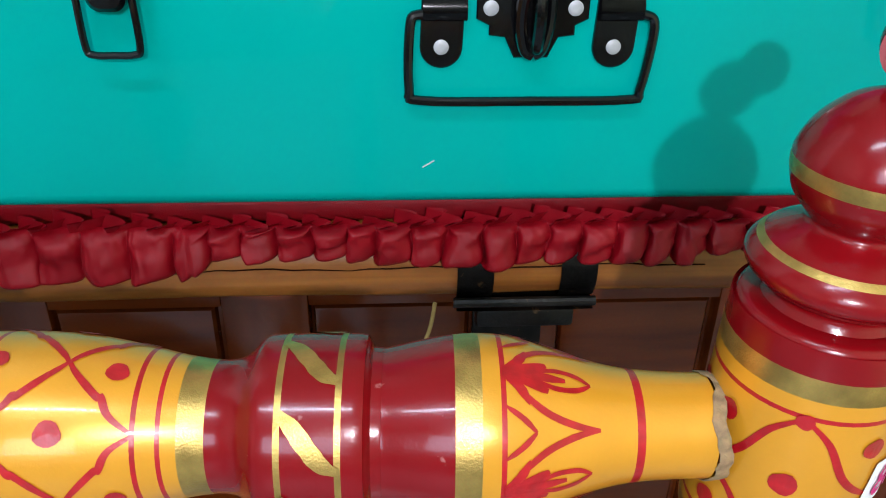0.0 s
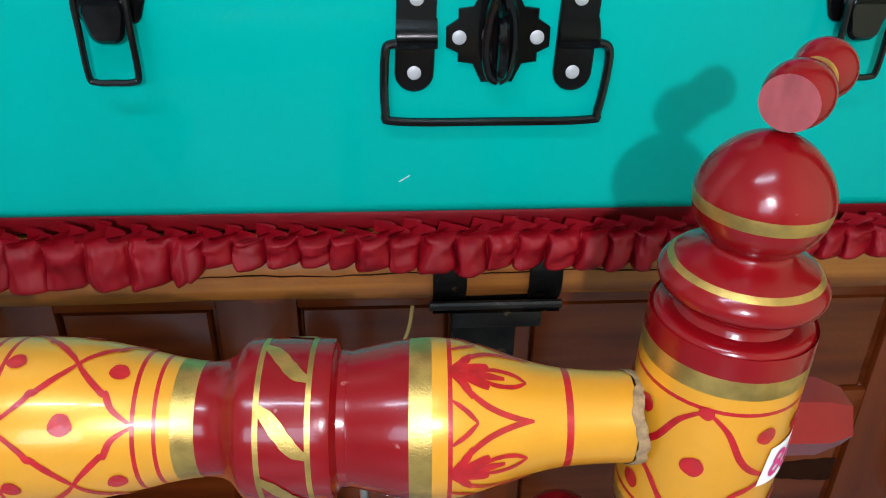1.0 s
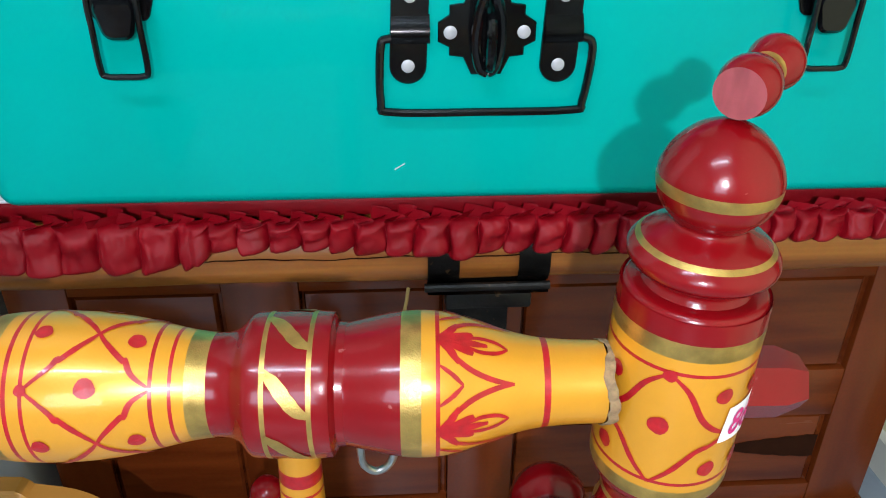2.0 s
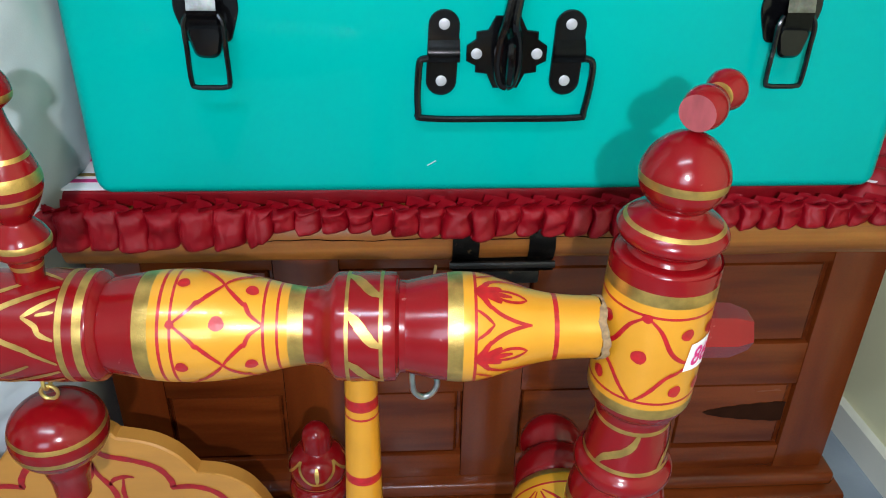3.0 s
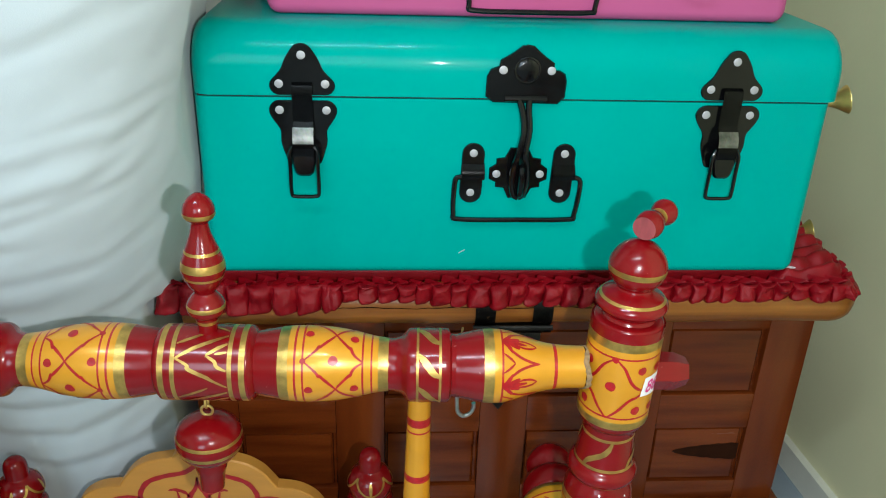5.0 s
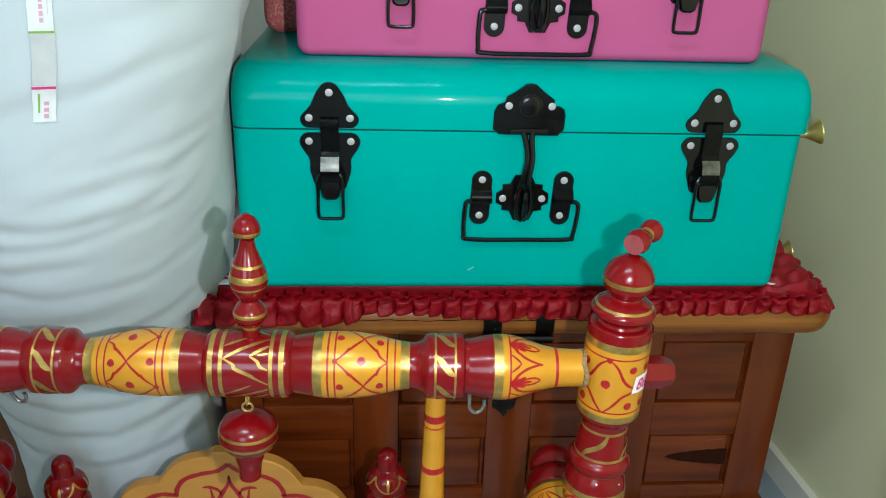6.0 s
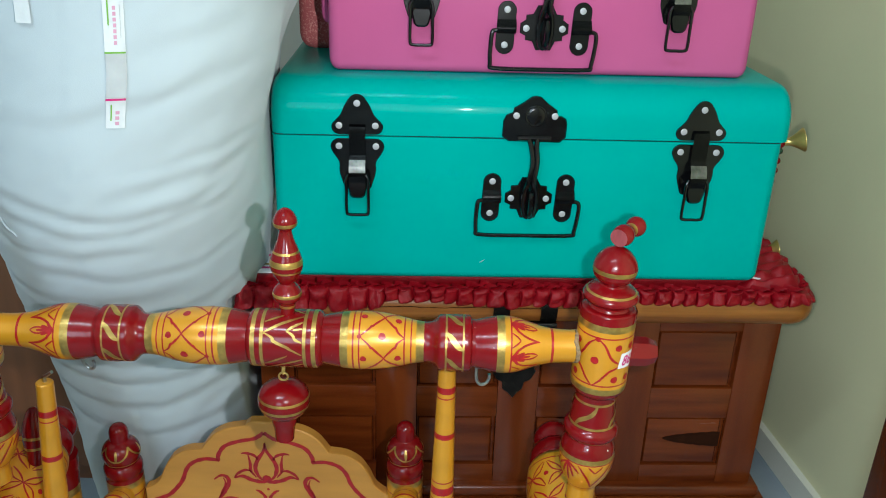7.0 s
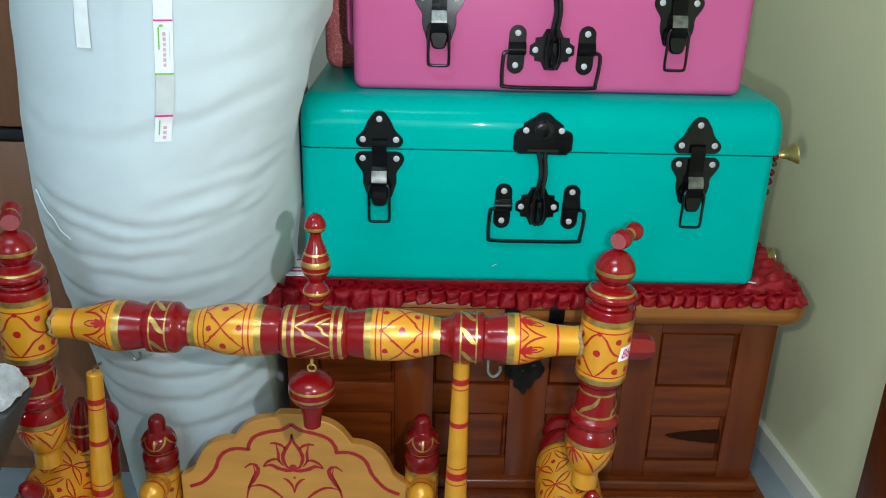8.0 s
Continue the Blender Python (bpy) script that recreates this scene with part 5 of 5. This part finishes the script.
def bolster_point(th, h, lift=0.0):
    """Surface of the stuffed bolster; th 0 faces the room."""
    r = np.interp(h, [p.x for p in bol_line], [p.y for p in bol_line])
    cx = -0.4135 + 0.030 * min(1, max(0, (h - 0.4) / 0.3)) + 0.024 * min(1, max(0, (h - 0.66) / 0.2))
    a = radians(th)
    p = Vector((th * 0.022, h * 7.0 - th * 0.010, 0))
    big = noise.noise((p.x * 1.1, p.y * 0.7, 3.3))
    tw = (th + 180) % 360 - 180
    crease = 0.0
    for h0, slope, sag, t0, t1, dep, wd_ in FOLDS:
        if t0 - 14 < tw < t1 + 14:
            q = (tw - (t0 + t1) / 2) / 50
            d = (h - h0 - slope * q - sag * q * q - 0.006 * noise.noise((q * 3, h0 * 40, 1))) / wd_
            if abs(d) < 4:
                crease += dep * (math.exp(-d * d) - 0.55 * math.exp(-(d - 1.5) ** 2)) * min(1, max(0, (tw - t0 + 14) / 18)) * min(1, max(0, (t1 + 14 - tw) / 18))
    crease += 0.0012 * noise.noise((p.x * 1.8, p.y * 5.0, 2.2)) + 0.0006 * noise.noise((p.x * 5, p.y * 11, 6.2))
    rr = r + 0.0030 * big - crease + lift
    lean = min(1, max(0, (0.60 - h) / 0.40))
    x, y = cx + rr * math.sin(a), 0.452 + 0.105 * lean * lean * (3 - 2 * lean) - rr * math.cos(a)
    # pressed flat where it leans on the trunk and the chest lid
    lim = -0.2475 if h + FLOOR > 0.605 else -0.3
    soft = min(1, max(0, (0.94 - h - FLOOR) / 0.10))
    if y > 0.40 and x > lim:
        x += (lim - x) * soft * min(1, (y - 0.40) / 0.03)
    elif h + FLOOR < 0.605 and x > -0.292 and y > 0.38:
        x = -0.292
    return Vector((x, y, FLOOR + h))


bm = bmesh.new()
NT, NHH = 220, 240
rings = [[bm.verts.new(bolster_point(360 * k / NT, 1.0775 * j / NHH)) for k in range(NT)] for j in range(NHH + 1)]
for A, B in zip(rings, rings[1:]):
    for k in range(NT):
        bm.faces.new((A[k], A[(k + 1) % NT], B[(k + 1) % NT], B[k]))
bm.faces.new(rings[-1])
bm.faces.new(rings[0][::-1])
bolster = tagged(empty("bolster", pose(-0.40, 0.45, FLOOR)), "tall stuffed white cotton bolster standing beside the chest", "bolster")
b = part("cover", bm, COTTON, bolster, "wrinkled white cotton cover", 180)
b.matrix_parent_inverse = bolster.matrix_world.inverted()


def strip_on_bolster(name, th0, th1, h0, h1, mat, parent, label="", lift=0.001, skew=0.0, n=10):
    bm = bmesh.new()
    rows3 = []
    for j in range(n + 1):
        h = h0 + (h1 - h0) * j / n
        sk = skew * (h - 0.66)
        rows3.append([bm.verts.new(bolster_point(th0 + sk + (th1 - th0) * k / 4, h, lift)) for k in range(5)])
    for A, B in zip(rows3, rows3[1:]):
        for k in range(4):
            bm.faces.new((A[k], A[k + 1], B[k + 1], B[k]))
    ob = part(name, bm, mat, parent, label, 60)
    if parent is bolster:
        ob.matrix_parent_inverse = bolster.matrix_world.inverted()
    else:
        ob.matrix_parent_inverse = (bolster.matrix_world @ Matrix()).inverted() @ bolster.matrix_world
    return ob


TH0, TH1, SK = 11.8, 17.6, -14
tag = strip_on_bolster("label_tape", TH0, TH1, 0.655, 0.86, TAPE, bolster, "glossy printed label tape with plain bars", 0.0012, SK, 30)
for h0, h1, a0, a1, mt in ((0.6805, 0.6825, 0, 1, MAGENTA), (0.7215, 0.7230, 0, 1, GREEN), (0.771, 0.7726, 0, 1, MAGENTA), (0.8125, 0.814, 0, 1, GREEN), (0.683, 0.7213, 0.02, 0.98, GREYINK),
                           (0.735, 0.762, 0.80, 0.83, GREYINK), (0.745, 0.766, 0.22, 0.29, GREEN), (0.766, 0.768, 0.29, 0.5, GREEN), (0.662, 0.677, 0.25, 0.32, GREEN),
                           *[(0.729 + 0.0048 * k, 0.7322 + 0.0048 * k, 0.47, 0.62, PALEPRINT) for k in range(7)], *[(0.658 + 0.0048 * k, 0.6610 + 0.0048 * k, 0.5, 0.7, PALEPRINT) for k in range(3)],
                           *[(0.82 + 0.0048 * k, 0.823 + 0.0048 * k, 0.5, 0.7, PALEPRINT) for k in range(6)]):
    w = TH1 - TH0
    strip_on_bolster("print", TH0 + a0 * w, TH0 + a1 * w, h0, h1, mt, tag, "", 0.0020, SK, 4)
strip_on_bolster("tape_end", -13.0, -8.0, 0.745, 0.86, TAPE, bolster, "short strip of clear tape", 0.0012, -20)

thread = part("seam_thread", tube([bolster_point(-47 + 20 * k / 24, 0.584 - 0.05 * k / 24 + 0.002 * math.sin(k * 0.6), 0.0008) for k in range(25)], 0.0009, 6), COTTON, bolster, "loose white seam thread")
thread.matrix_parent_inverse = bolster.matrix_world.inverted()

# ---------------------------------------------------------------- things on and behind the trunks
TOPZ = TB + 0.2245
bun = tagged(part("fabric_roll", box((-0.03, -0.03, 0), (0.022, 0.05, 0.21), 0.018, 4), CORAL), "coral fabric roll with pale dots on the teal trunk", "cloth")
bun.matrix_world = furn(-0.238, 0.21, TOPZ + 0.001)
bag = tagged(part("paper_bag", box((-0.02, -0.02, 0), (0.03, 0.05, 0.20), 0.008, 3), BEIGE), "beige cloth packet on the teal trunk behind the pink one", "packet")
bag.matrix_world = furn(-0.192, 0.235, TOPZ + 0.001)

# brass horns of an ornament beside the trunk
orn = tagged(empty("brass_ornament", furn(0.314, 0.095, SLAB_T + 0.002)), "gilt brass ornament with flared horns behind the trunk", "ornament")
bm = tube(catmull([(-0.012, 0.0, 0.0), (-0.010, 0.0, 0.05), (-0.006, 0.0, 0.12), (-0.004, 0.0, 0.15), (0.0, 0.0, 0.16)], 6), 0.005, 10)
for k in range(9):
    p = Vector((-0.012 + 0.001 * k, -0.003, 0.03 + 0.015 * k))
    bmesh.ops.create_icosphere(bm, subdivisions=2, radius=0.007, matrix=Matrix.Translation(p))
part("stem", bm, BRASS, orn, "knobbly brass stem")
for z, s in ((0.157, 0.82), (0.014, 0.72)):
    hn = Turned((-0.004, 0, z), (1, -0.15, 0.22), (0, -1, 0), [(0, 4 * mm), (0.012 * s, 4.2 * mm), (0.022 * s, 6 * mm * s), (0.032 * s, 11 * mm * s), (0.041 * s, 17 * mm * s), (0.0415 * s, 16.4 * mm * s), (0.030 * s, 8 * mm * s), (0.024 * s, 2 * mm)], [], 0, 4, 30)
    part("horn", hn.mesh(), BRASS, orn, "flared brass horn", 40)
bm = bmesh.new()
bmesh.ops.create_icosphere(bm, subdivisions=3, radius=0.006, matrix=Matrix.Translation((0.002, -0.004, 0.159)))
part("bead", bm, RED, orn, "red bead")
for z_, r_, m_ in ((0.150, 0.0042, GEM), (0.138, 0.0046, RED), (0.126, 0.0048, RED), (0.112, 0.0046, GEM)):
    bm = bmesh.new()
    bmesh.ops.create_icosphere(bm, subdivisions=2, radius=r_, matrix=Matrix.Translation((0.003 - (0.157 - z_) * 0.1, -0.006, z_)))
    part("bead", bm, m_, orn, "small glass bead")

# dark tapered fabric bin with a fuzzy rim near the stand
bx = tagged(empty("fabric_bin", pose(-0.503, 0.115, FLOOR)), "dark fabric bin with a grey fuzzy top", "bin")


def taper(z0, z1, x0, x1, x2, y0, y1, bev):
    m_bm = box((-0.5, -0.5, 0), (0.5, 0.5, 1), 0.0)
    for v in m_bm.verts:
        hi_ = v.co.z > 0.5
        v.co = Vector(((x2 if hi_ else x1) if v.co.x > 0 else x0, y1 if v.co.y > 0 else y0, z1 if hi_ else z0))
    bmesh.ops.bevel(m_bm, geom=m_bm.edges[:], offset=bev, segments=3, profile=0.5, affect="EDGES")
    return m_bm


part("body", taper(0.0, 0.468, -0.21, -0.165, 0.074, -0.02, 0.030, 0.005), DARKBOX, bx)
bm = taper(0.4685, 0.493, -0.21, 0.074, 0.062, -0.02, 0.030, 0.009)
bmesh.ops.subdivide_edges(bm, edges=bm.edges[:], cuts=5, use_grid_fill=True)
for v in bm.verts:
    v.co += 0.0022 * noise.noise_vector(v.co * 160)
part("fuzzy_top", bm, FELT, bx, "grey fuzzy top")
